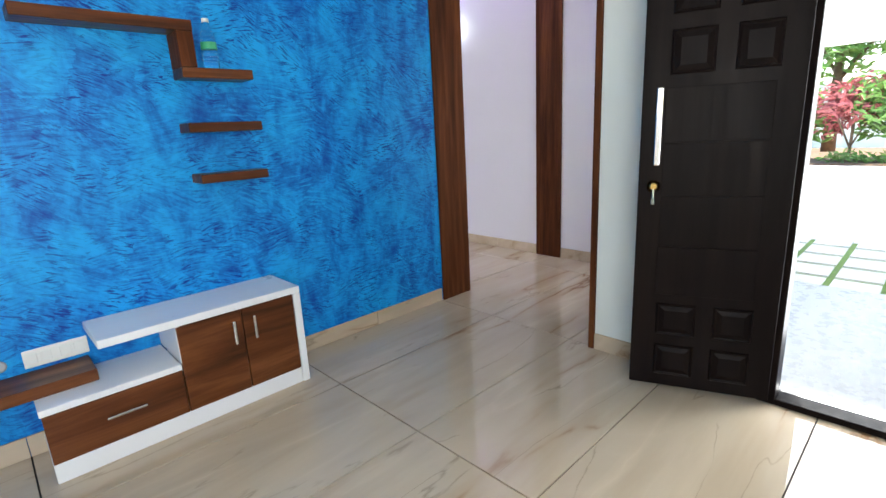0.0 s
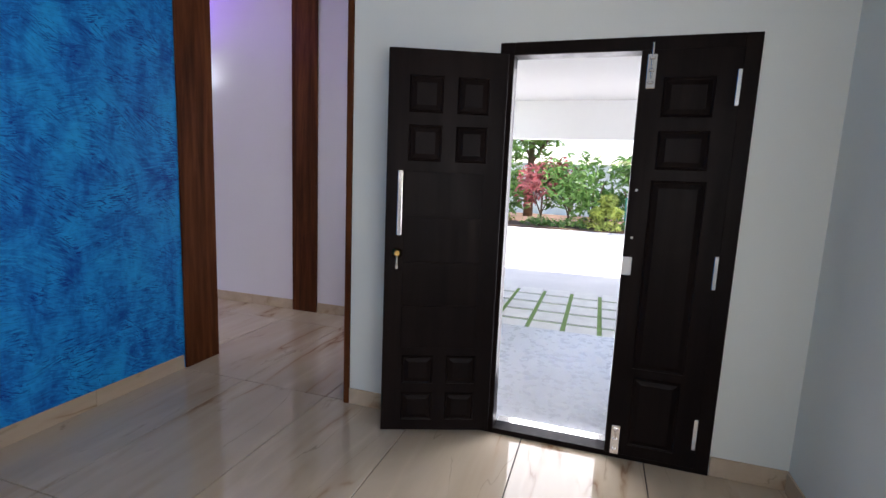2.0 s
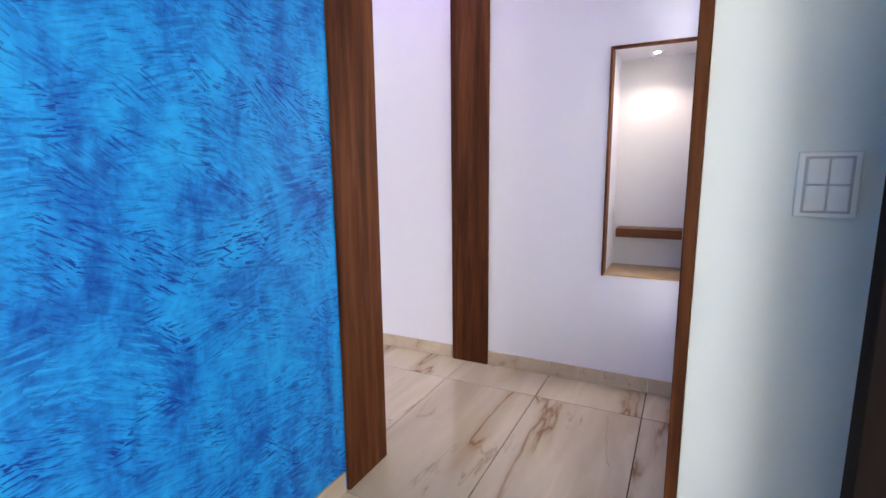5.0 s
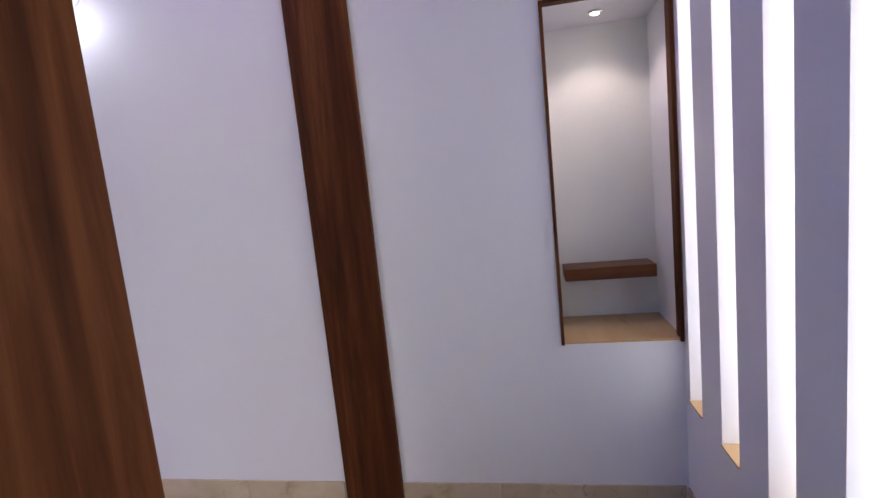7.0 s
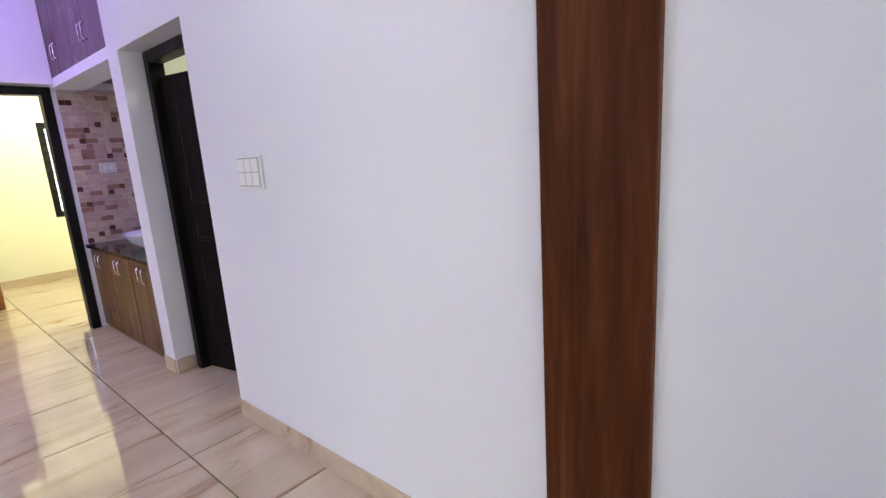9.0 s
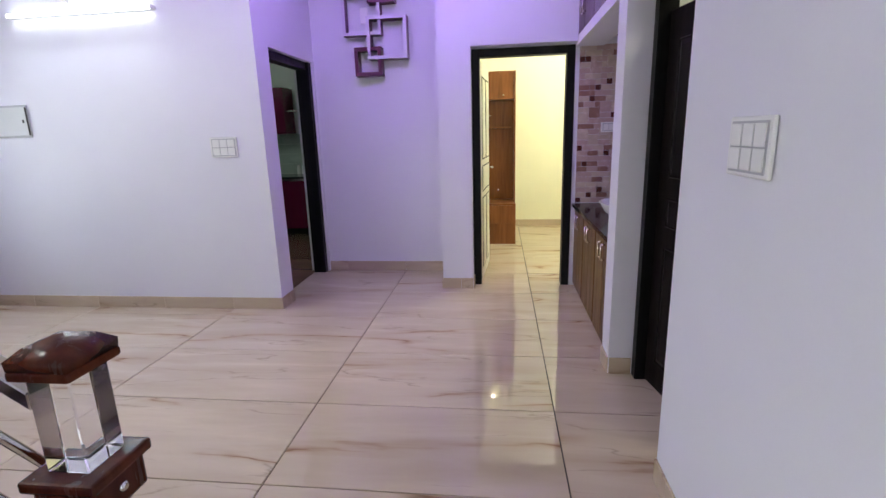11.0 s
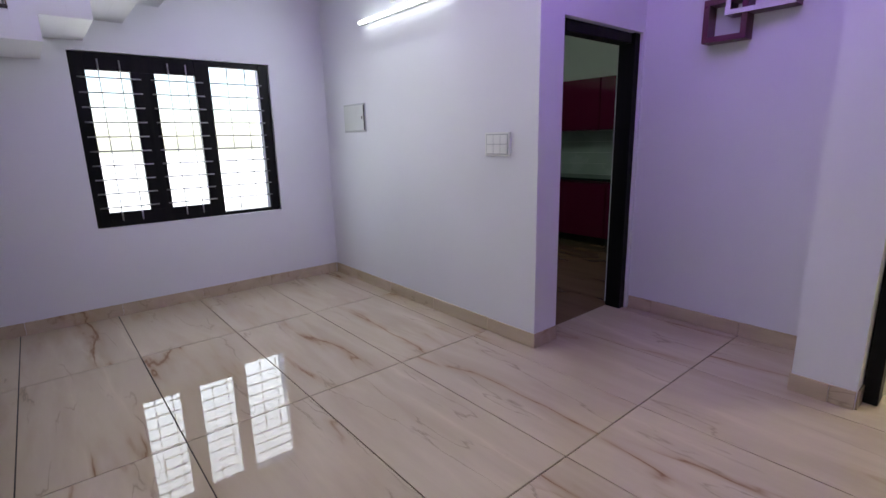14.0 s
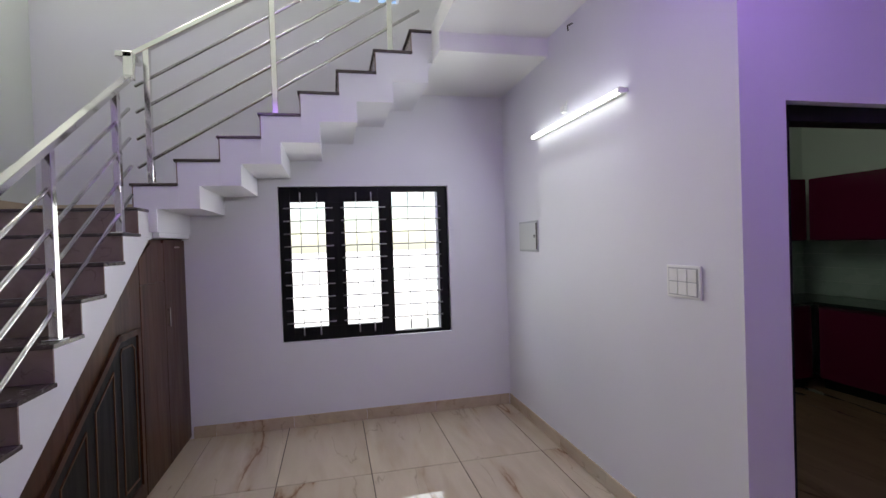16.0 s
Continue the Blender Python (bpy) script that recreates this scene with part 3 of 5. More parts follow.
for x0, x1, hx in ((0.606, 0.899, 0.845), (0.903, 1.173, 0.945)):
    d = part("door", boxes((x0, Y0, 0.088, x1, Y0 + 0.018, 0.506), bevel=0.002), TEAKX, tv, "teak veneer door")
    sub("handle", join(boxes((hx, Y0 - 0.026, 0.345, hx + 0.014, Y0 - 0.016, 0.465), bevel=0.004, seg=2), boxes((hx + 0.003, Y0 - 0.018, 0.36, hx + 0.010, Y0, 0.37), (hx + 0.003, Y0 - 0.018, 0.44, hx + 0.010, Y0, 0.45))), STEEL, d, "steel bar handle")
solid("floating_shelf", boxes((-1.25, 2.44, 0.333, 0.33, 2.648, 0.385), bevel=0.003), TEAKX, "long teak wall shelf running behind the media unit", "shelf")
plate = thing("socket_plate", "white multi socket plate on the blue wall", "socket", pose(0.2, 2.65, 0.40))
part("plate", boxes((0.088, 2.636, 0.402, 0.318, 2.649, 0.480), bevel=0.004, seg=2), PLASTIC, plate)
for x in (0.115, 0.165, 0.235, 0.285):
    part("socket_module", boxes((x - 0.02, 2.632, 0.416, x + 0.02, 2.637, 0.466), bevel=0.002), PLASTIC, plate)
solid("conduit_hole", lathe([(0.024, 0), (0.026, 0.004), (0.018, 0.006)], Matrix.Translation((0.03, 2.649, 0.44)) @ Matrix.Rotation(radians(90), 4, "X")), plain("grey_conduit", (0.4, 0.42, 0.44), 0.6), "round grey cable conduit in the blue wall", "conduit")
SY = 2.505
zshelf = thing("wall_shelf", "stepped teak ledge shelf on the blue wall", "shelf", pose(0.75, 2.6, 1.6))
part("upper_board", boxes((0.29, SY, 1.795, 0.935, 2.648, 1.843), bevel=0.003), TEAKX, zshelf)
part("upright", boxes((0.862, SY + 0.001, 1.640, 0.933, 2.648, 1.794), bevel=0.002), TEAK, zshelf)
part("lower_board", boxes((0.862, SY, 1.592, 1.192, 2.648, 1.638), bevel=0.003), TEAKX, zshelf)
short_shelves = [solid("wall_shelf", boxes((x0, SY, z, 1.205, 2.648, z + 0.044), bevel=0.003), TEAKX, "short teak ledge shelf on the blue wall", "shelf", group="short wall shelves") for x0, z in ((0.850, 1.346), (0.868, 1.102))]
bottle = thing("plastic_bottle", "clear empty plastic bottle with green label", "bottle", pose(1.02, 2.57, 1.638))
part("body", lathe([(0.033, 0), (0.036, 0.006), (0.036, 0.085), (0.034, 0.09), (0.036, 0.12), (0.030, 0.16), (0.016, 0.195), (0.014, 0.215)]), PET, bottle, local=True)
part("label", lathe([(0.0365, 0.092), (0.0368, 0.094), (0.0362, 0.122), (0.036, 0.124)]), GREENLABEL, bottle, "green paper label", local=True)
part("cap", lathe([(0.016, 0.214), (0.016, 0.230), (0.014, 0.232)]), PLASTIC, bottle, local=True)

for ob in (tv, plate):
    ob.location.x += 0.02
for ob in (zshelf, bottle, *short_shelves):
    ob.location += Vector((0.036, 0, 0.010))


def switch_plate(m, w, h, rows, cols, label):
    """A modular switch plate in its own axes: faces -y."""
    p = thing("switch_plate", label, "switch", m, "switch plates")
    part("plate", boxes((-w / 2, -0.012, -h / 2, w / 2, 0, h / 2), bevel=0.004, seg=2), PLASTIC, p, local=True)
    # rim shadows of the rockers, put in as a grey bed
    part("bezel", boxes((-w / 2 + 0.014, -0.0132, -h / 2 + 0.011, w / 2 - 0.014, -0.0115, h / 2 - 0.011)), RIMGREY, p, "grey bed that paints the shade round the rockers", local=True)
    cw, ch = (w - 0.036) / cols, (h - 0.03) / rows
    for r in range(rows):
        for c in range(cols):
            x, z = -w / 2 + 0.018 + cw * c, -h / 2 + 0.015 + ch * r
            k = part("rocker", boxes((x + 0.002, -0.0165, z + 0.002, x + cw - 0.002, -0.0134, z + ch - 0.002), bevel=0.002), PLASTIC, p, local=True)
    return p


switch_plate(pose(2.562, 1.040, 1.39, 0, 0, -90), 0.13, 0.165, 2, 2, "white switch plate on the white wall")
switch_plate(pose(4.203, 4.327, 1.353, 0, 0, -90), 0.212, 0.150, 2, 3, "white switch plate on the lavender wall")
switch_plate(pose(1.412, 6.693, 1.350), 0.224, 0.155, 2, 3, "white six module switch plate by the kitchen")
jamb = thing("wall_end_cladding", "teak cladding round the end of the blue wall", "cladding", pose(2.74, 2.7, 0))
part("face_board", boxes((2.597, 2.630, 0, 2.900, 2.649, H - 0.002), bevel=0.002), TEAK, jamb)
part("end_board", boxes((2.863, 2.651, 0, 2.900, 2.840, H - 0.002), bevel=0.002), TEAK, jamb)
post = thing("passage_post", "teak post closing the end of the white wall", "post", pose(2.65, 1.34, 0))
part("board", boxes((2.550, 1.322, 0, 2.885, 1.357, H - 0.002), bevel=0.003), TEAK, post)
solid("wall_strip", boxes((4.180, 2.590, 0, 4.203, 2.872, H - 0.002), bevel=0.003), TEAK, "broad vertical teak strip on the lavender wall", "cladding")

# ---- niche and slots ----
niche = thing("niche_surround", "thin dark wooden frame round the wall niche", "frame", pose(4.2, 1.575, 0.74))
part("frame_upright", boxes((4.196, 1.802, 0.742, 4.30, 1.816, 2.142), bevel=0.002), TEAK, niche)
part("frame_upright", boxes((4.190, 1.326, 0.742, 4.250, 1.342, 2.142), bevel=0.002), TEAK, niche)
part("frame_head", boxes((4.192, 1.342, 2.128, 4.24, 1.802, 2.142), bevel=0.002), TEAK, niche)
solid("niche_sill", boxes((4.200, 1.327, 0.747, 4.588, 1.801, 0.756)), SILL, "polished onyx tile on the niche floor", "sill", STR)
solid("niche_shelf", boxes((4.43, 1.364, 0.968, 4.588, 1.768, 1.026), bevel=0.003), TEAKY, "short teak shelf inside the niche", "shelf")
spot = thing("niche_downlight", "small round warm downlight in the niche", "downlight", pose(4.40, 1.575, 2.122))
part("ring", lathe([(0.03, 0.0), (0.03, 0.007), (0.022, 0.007), (0.022, 0.0)]), PLASTIC, spot, local=True)
part("lens", lathe([(0.016, -0.0035), (0.016, -0.001)]), LEDSPOT, spot, "glowing lens", local=True)
for a, b, z0, z1 in SLOTS:
    solid("slot_sill", boxes((a + 0.001, 1.151, z0, b - 0.001, 1.329, z0 + 0.008)), SILL, "onyx tile sill of a wall slot", "sill", STR, "slot sills")

# ---- bulb and tube ----
bulb = thing("wall_lamp", "white bulb holder with a glowing bulb on the wall", "lamp", pose(4.203, 3.90, 2.49))
part("base", lathe([(0.045, 0), (0.045, 0.012), (0.03, 0.02)], Matrix.Translation((4.204, 3.90, 2.49)) @ Matrix.Rotation(radians(-90), 4, "Y")), PLASTIC, bulb)
part("holder", join(rod((4.188, 3.90, 2.49), (4.13, 3.90, 2.475), 0.018), rod((4.13, 3.90, 2.48), (4.118, 3.90, 2.435), 0.02)), PLASTIC, bulb)
part("bulb", lathe([(0.012, 0), (0.03, 0.02), (0.034, 0.045), (0.022, 0.07)], Matrix.Translation((4.118, 3.90, 2.435)) @ Matrix.Rotation(radians(170), 4, "X")), LED, bulb, "glowing white bulb")
tube = thing("tube_light", "glowing white tube light on the wall", "tube light", pose(0.4, 6.693, 2.38))
part("batten", boxes((-0.21, 6.668, 2.372, 1.01, 6.694, 2.398), bevel=0.003), PLASTIC, tube)
part("tube", rod((-0.195, 6.648, 2.384), (0.995, 6.648, 2.384), 0.014), LED, tube, "glowing tube")
for x in (-0.21, 0.994):
    part("end_cap", boxes((x, 6.632, 2.368, x + 0.016, 6.67, 2.402), bevel=0.004), PLASTIC, tube)
wire = thing("ceiling_rose", "small white junction box with a short wire", "junction box", pose(0.275, 6.69, 2.46))
part("box", boxes((0.25, 6.664, 2.455, 0.30, 6.694, 2.50), bevel=0.006, seg=2), PLASTIC, wire)
part("wire", rod((0.29, 6.69, 2.50), (0.31, 6.690, 2.535), 0.004, 8), PLASTIC, wire)
hook = thing("wall_hook", "short loose cable end high on the wall", "cable", pose(0.409, 6.69, 3.0))
part("stem", join(rod((0.409, 6.694, 3.02), (0.409, 6.655, 3.00), 0.005, 8), rod((0.409, 6.656, 3.0), (0.415, 6.655, 2.965), 0.005, 8)), DARKLINE, hook)
db = thing("fuse_box", "pale grey fuse box cover set in the wall", "fuse box", pose(-0.45, 6.69, 1.47))
part("frame", boxes((-0.630, 6.683, 1.474, -0.246, 6.694, 1.730), bevel=0.003), RIMGREY, db)
fd = part("door", boxes((-0.614, 6.676, 1.490, -0.262, 6.684, 1.714), bevel=0.002), plain("grey_enamel", (0.6, 0.62, 0.60), 0.35), db, "pale grey enamel door")
part("edge_gap", boxes((-0.2605, 6.6755, 1.493, -0.2515, 6.6825, 1.711)), DARKLINE, db, "dark gap beside the box door")
sub("latch", boxes((-0.298, 6.672, 1.59, -0.281, 6.677, 1.615), bevel=0.002), DARKLINE, fd)
# made-up panel on hangers, out of view; screens the purple lamp from below
tray = thing("unseen_light_screen", "unseen white panel added to screen the purple lamp", "ceiling tray", pose(2.9, 4.9, 2.78))
part("panel", boxes((1.9, 3.6, 2.78, 3.9, 6.2, 2.825), bevel=0.004), CEIL, tray)
for x, y in ((2.1, 3.8), (3.7, 3.8), (2.1, 6.0), (3.7, 6.0)):
    part("hanger", rod((x, y, 2.82), (x, y, H), 0.008, 8), STEEL, tray)

# ---- west window ----
win = thing("window_west", "black framed three-leaf window with steel bars", "window", pose(-1.1, 5.372, 0.753), kind=STR)
PX0, PX1 = -1.105, -1.050
spans = [(PX0, 4.62, 0.746, PX1, 4.715, 2.104), (PX0, 5.012, 0.862, PX1, 5.182, 1.972), (PX0, 5.49, 0.746, PX1, 5.612, 2.104), (PX0, 6.045, 0.746, PX1, 6.132, 2.104), (PX0, 4.715, 1.972, PX1, 5.49, 2.104), (PX0, 4.715, 0.746, PX1, 5.49, 0.862), (PX0, 5.612, 2.055, PX1, 6.045, 2.104), (PX0, 5.612, 0.746, PX1, 6.045, 0.775)]
part("frame", boxes(*spans, bevel=0.003), BLACKWOOD, win)
part("sash_edge", boxes((-1.104, 6.018, 0.776, -1.062, 6.044, 2.054)), WHITELAM, win, "pale edge of the open shutter")
for a, b in ((4.657, 5.080), (5.150, 5.550), (5.600, 6.060)):
    for k in range(10):
        z = 0.905 + 0.1125 * k
        part("bar", rod((-1.038, a, z), (-1.038, b, z), 0.0055, 8), BARS, win)
    for y in (a + (b - a) * 0.34, a + (b - a) * 0.68):
        part("bar", rod((-1.046, y, 0.79), (-1.046, y, 2.055), 0.004, 8), BARS, win)
        for z in (0.79, 1.98):
            part("bar_end", rod((-1.040, y, z), (-1.040, y, z + 0.075), 0.006, 8), BARS, win)
win2 = thing("window_bedroom", "dark framed barred window in the bedroom", "window", pose(5.0, 10.36, 0.82), kind=STR)
part("frame", boxes((4.60, 10.37, 0.82, 4.68, 10.43, 2.05), (5.32, 10.37, 0.82, 5.4, 10.43, 2.05), (4.68, 10.37, 1.97, 5.32, 10.43, 2.05), (4.68, 10.37, 0.82, 5.32, 10.43, 0.90), bevel=0.003), BLACKWOOD, win2)
for k in range(9):
    part("bar", rod((4.61, 10.362, 0.94 + 0.12 * k), (5.39, 10.362, 0.94 + 0.12 * k), 0.006, 8), BLACKWOOD, win2)

# ---- stairs ----
RISE, RUN = 0.1695, 0.255
SX = lambda k: 1.484 + (5 - k) * RUN
stairs = thing("staircase", "white folded concrete stairs with dark granite treads", "staircase", pose(0.6, 3.3, 0), kind=STR)
outline = [(SX(1) - 0.02, 0.0)]
for k in range(1, 11):
    outline += [(SX(k) - 0.02, RISE * k - 0.022), (SX(k + 1) - 0.02, RISE * k - 0.022)]
outline[-1] = (-0.299, RISE * 10 - 0.022)
outline += [(-0.299, 1.666), (-0.225, 1.660), (1.228, 0.650), (2.16, 0.0)]
part("lower_flight", prism([(x, 2.822, z) for x, z in outline], (0, 1.040, 0)), LAV, stairs)
for k in range(1, 11):
    part("tread", boxes((SX(k + 1) - 0.02, 2.823, RISE * k - 0.020, SX(k), 3.872, RISE * k), bevel=0.003), TREAD, stairs, "dark granite tread")
    part("riser", boxes((SX(k) - 0.0195, 2.824, RISE * (k - 1) + 0.001, SX(k) - 0.010, 3.863, RISE * k - 0.0205)), RISER, stairs, "brown tile riser")
part("landing", boxes((-1.014, 2.822, 1.674, -0.30, 3.905, 1.842), (-0.2995, 2.822, 1.674, -0.056, 3.862, 1.842)), LAV, stairs)
part("riser", boxes((-0.055, 2.824, RISE * 10 + 0.001, -0.045, 3.863, 1.842)), RISER, stairs, "brown tile riser")
part("landing_slab", boxes((-1.013, 2.823, 1.843, -0.2365, 3.774, 1.863), (-0.236, 2.823, 1.843, -0.030, 3.868, 1.863), bevel=0.003), TREAD, stairs, "dark granite landing")
RISE2, RUN2, UX = 0.1645, 0.2757, -0.235
for i in range(8):
    y, z = 3.776 + RUN2 * i, 2.04 + RISE2 * i
    e = 3.914 + 0.2727 * i
    low = 1.865 + 0.1545 * i
    part("step_block", prism([(UX, y, z - 0.02), (UX, y + RUN2 - 0.0005, z - 0.02), (UX, y + RUN2 - 0.0005, low + 0.0), (UX, e + 0.0005, low), (UX, e + 0.0005, low - 0.155), (UX, y, low - 0.155)] if i == 0 else [(UX, y, z - 0.02), (UX, y + RUN2 - 0.0005, z - 0.02), (UX, y + RUN2 - 0.0005, low), (UX, e, low), (UX, e, low - 0.1545), (UX, y, low - 0.1545)], (-1.014 - UX, 0, 0)), LAV, stairs)
    part("tread", boxes((-1.013, y - 0.020, z - 0.019, UX + 0.015, y + RUN2 + 0.001, z), bevel=0.003), TREAD, stairs, "dark granite tread")
    part("riser", boxes((-1.013, y - 0.008, z - RISE2 + 0.001, UX - 0.002, y - 0.0005, z - 0.0195)), RISER, stairs, "brown tile riser")

part("skirting_tile", boxes((-1.0135, 2.836, 1.864, -1.003, 3.755, 1.97), bevel=0.0015), SKIRT, stairs, "beige skirting tile")
part("skirting_tile", boxes((-1.002, 2.8235, 1.864, -0.05, 2.834, 1.97), bevel=0.0015), SKIRT, stairs, "beige skirting tile")
rail = thing("stair_railing", "polished steel stair railing with four bars", "railing", pose(0.6, 3.815, 0))
RY = 3.815
hz = lambda x: 1.864 - 0.660 * (x - 1.158)
part("handrail", prism([(2.62, RY - 0.025, hz(2.62) - 0.02), (2.62, RY - 0.025, hz(2.62) + 0.02), (-0.13, RY - 0.025, 2.736), (-0.13, RY - 0.025, 2.696)], (0, 0.05, 0), 0.003), STEEL, rail)
for drop in (0.210, 0.400, 0.580, 0.765):
    part("bar", rod((2.60, RY, hz(2.60) - drop + 0.03), (-0.108, RY, hz(-0.108) - drop + 0.035 - 0.02), 0.011), STEEL, rail)
for x, k in ((0.838, 7), (0.093, 10), (1.60, 4), (2.30, 1)):
    b = part("baluster", boxes((x - 0.02, RY - 0.02, RISE * k, x + 0.02, RY + 0.02, hz(x) - 0.015), bevel=0.003), STEEL, rail)
    sub("base_plate", boxes((x - 0.04, RY - 0.04, RISE * k, x + 0.04, RY + 0.04, RISE * k + 0.006), bevel=0.002), STEEL, b)
RX = -0.27
uz = lambda y: 2.876 + 0.570 * (y - 3.731)
part("corner_piece", boxes((-0.16, RY - 0.03, 2.70, -0.12, RY + 0.03, 2.88), (-0.30, 3.74, 2.845, -0.12, RY + 0.025, 2.885), bevel=0.004), STEEL, rail)
part("handrail", prism([(RX - 0.025, 3.74, uz(3.74) - 0.02), (RX - 0.025, 3.74, uz(3.74) + 0.02), (RX - 0.025, 5.80, uz(5.80) + 0.06), (RX - 0.025, 5.80, uz(5.80) + 0.02)], (0.05, 0, 0), 0.003), STEEL, rail)
for z0, z1 in ((2.150, 3.355), (2.342, 3.545), (2.523, 3.725), (2.700, 3.90)):
    part("bar", rod((RX, 3.80, z0), (RX, 5.775, z1), 0.011), STEEL, rail)
for y, z in ((3.880, 2.04), (4.703, 2.532), (5.545, 3.027)):
    b = part("baluster", boxes((RX - 0.02, y - 0.02, z, RX + 0.02, y + 0.02, uz(y) + 0.005), bevel=0.003), STEEL, rail)
    sub("base_plate", boxes((RX - 0.04, y - 0.04, z, RX + 0.034, y + 0.04, z + 0.006), bevel=0.002), STEEL, b)

NX, NY = 2.715, 3.80
newel = thing("newel_post", "carved dark wood newel post with a clear acrylic section", "newel post", pose(NX, NY, 0))
NEWELWOOD = wood("polished_rosewood", (0.028, 0.007, 0.004), (0.075, 0.018, 0.009), (0.14, 0.04, 0.018), rough=0.22)


def square_block(w, z0, z1, b=0.006):
    return boxes((-w, -w, z0, w, w, z1), bevel=b, seg=2)


part("foot", square_block(0.085, 0, 0.16), NEWELWOOD, newel, local=True)
part("turned_shaft", lathe([(0.06, 0.16), (0.07, 0.19), (0.045, 0.22), (0.055, 0.30), (0.06, 0.38), (0.042, 0.45), (0.06, 0.475)]), NEWELWOOD, newel, local=True)
part("lower_block", square_block(0.064, 0.475, 0.570), NEWELWOOD, newel, local=True)
part("flared_rim", square_block(0.080, 0.570, 0.600, 0.008), NEWELWOOD, newel, local=True)
part("ball", lathe([(0.03, 0.600), (0.056, 0.615), (0.061, 0.634), (0.052, 0.655), (0.035, 0.664)]), NEWELWOOD, newel, local=True)
part("collar", square_block(0.068, 0.664, 0.742), NEWELWOOD, newel, local=True)
part("collar_rim", square_block(0.082, 0.742, 0.768, 0.007), NEWELWOOD, newel, local=True)
part("acrylic_block", square_block(0.047, 0.769, 0.975, 0.004), ACRYLIC, newel, "clear acrylic block", local=True)
part("cap_rim", square_block(0.066, 0.976, 0.996, 0.006), NEWELWOOD, newel, local=True)
part("cap", lathe([(0.09, 0.996), (0.092, 1.016), (0.06, 1.036), (0.01, 1.05)], Matrix.Rotation(radians(45), 4, "Z"), 4), NEWELWOOD, newel, local=True)
for z in (0.525, 0.705):
    for a in range(4):
        w = 0.064 if z < 0.6 else 0.068
        part("stud", lathe([(0.012, 0), (0.012, 0.004), (0.006, 0.009)], Matrix.Rotation(radians(90 * a), 4, "Z") @ Matrix.Translation((w, 0, z)) @ Matrix.Rotation(radians(90), 4, "Y"), 8), STEEL, newel, "silver stud", local=True)

# ---- cupboard under the stairs ----
cup = thing("stair_cupboard", "brown veneer cupboard fitted under the stairs", "cupboard", pose(0.5, 3.85, 0))
sz = lambda x: 1.66 - 0.665 * (x + 0.227)
CY = 3.858
part("back_board", prism([(-1.012, CY - 0.03, 0), (-1.012, CY - 0.03, 1.685), (-0.25, CY - 0.03, 1.655), (2.10, CY - 0.03, 0.09), (2.10, CY - 0.03, 0)], (0, 0.018, 0)), CUPWOOD, cup)
d1 = part("door", boxes((-1.010, CY - 0.011, 0.02, -0.500, CY + 0.006, 1.66), bevel=0.002), CUPWOOD, cup, "tall brown veneer door")
sub("handle", join(boxes((-0.535, CY + 0.022, 1.02, -0.523, CY + 0.03, 1.16), bevel=0.003), boxes((-0.533, CY + 0.006, 1.03, -0.525, CY + 0.024, 1.04), (-0.533, CY + 0.006, 1.14, -0.525, CY + 0.024, 1.15))), STEEL, d1, "steel handle")
sub("handle", join(boxes((-0.80, CY + 0.022, 1.60, -0.68, CY + 0.03, 1.612), bevel=0.003), boxes((-0.79, CY + 0.006, 1.603, -0.78, CY + 0.024, 1.609), (-0.70, CY + 0.006, 1.603, -0.69, CY + 0.024, 1.609))), STEEL, d1, "steel handle")
part("door", boxes((-0.496, CY - 0.011, 0.02, -0.035, CY + 0.006, 1.362), bevel=0.002), CUPWOOD, cup, "brown veneer door")
part("filler_panel", prism([(-0.496, CY - 0.010, 1.367), (-0.496, CY - 0.010, 1.64), (-0.26, CY - 0.010, 1.64), (-0.035, CY - 0.010, sz(-0.035) - 0.005), (-0.035, CY - 0.010, 1.367)], (0, 0.015, 0)), CUPWOOD, cup)
part("slanted_panel", prism([(-0.031, CY - 0.010, 0.02), (-0.031, CY - 0.010, sz(-0.031) - 0.005), (2.0, CY - 0.010, sz(2.0) - 0.005), (2.05, CY - 0.010, 0.02)], (0, 0.013, 0)), CUPWOOD, cup)
part("dark_inset", prism([(0.055, CY + 0.001, 0.13), (0.055, CY + 0.001, 1.06), (0.30, CY + 0.001, 1.06), (1.66, CY + 0.001, 0.155), (1.66, CY + 0.001, 0.13)], (0, 0.006, 0)), BLACKWOOD, cup, "near black carved inset")


def strip(points, w, y, d=0.014):
    """A moulding of width w that follows the points in the plane y."""
    bm = bmesh.new()
    for (x0, z0), (x1, z1) in zip(points, points[1:] + points[:1]):
        n = Vector((x1 - x0, 0, z1 - z0)).normalized()
        s = Vector((-n.z, 0, n.x)) * w / 2
        a, b = Vector((x0, y, z0)) - n * w / 2, Vector((x1, y, z1)) + n * w / 2
        join(bm, prism([a - s, a + s, b + s, b - s], (0, d, 0)))
    return bm


OUTLINEWOOD = wood("routed_brown_edge", (0.05, 0.022, 0.01), (0.09, 0.042, 0.02), (0.14, 0.07, 0.035))
part("moulding", strip([(0.045, 0.12), (0.045, 1.085), (0.315, 1.085), (1.72, 0.145), (1.72, 0.12)], 0.035, CY + 0.004, 0.016), CUPWOOD, cup, "brown veneer moulding")
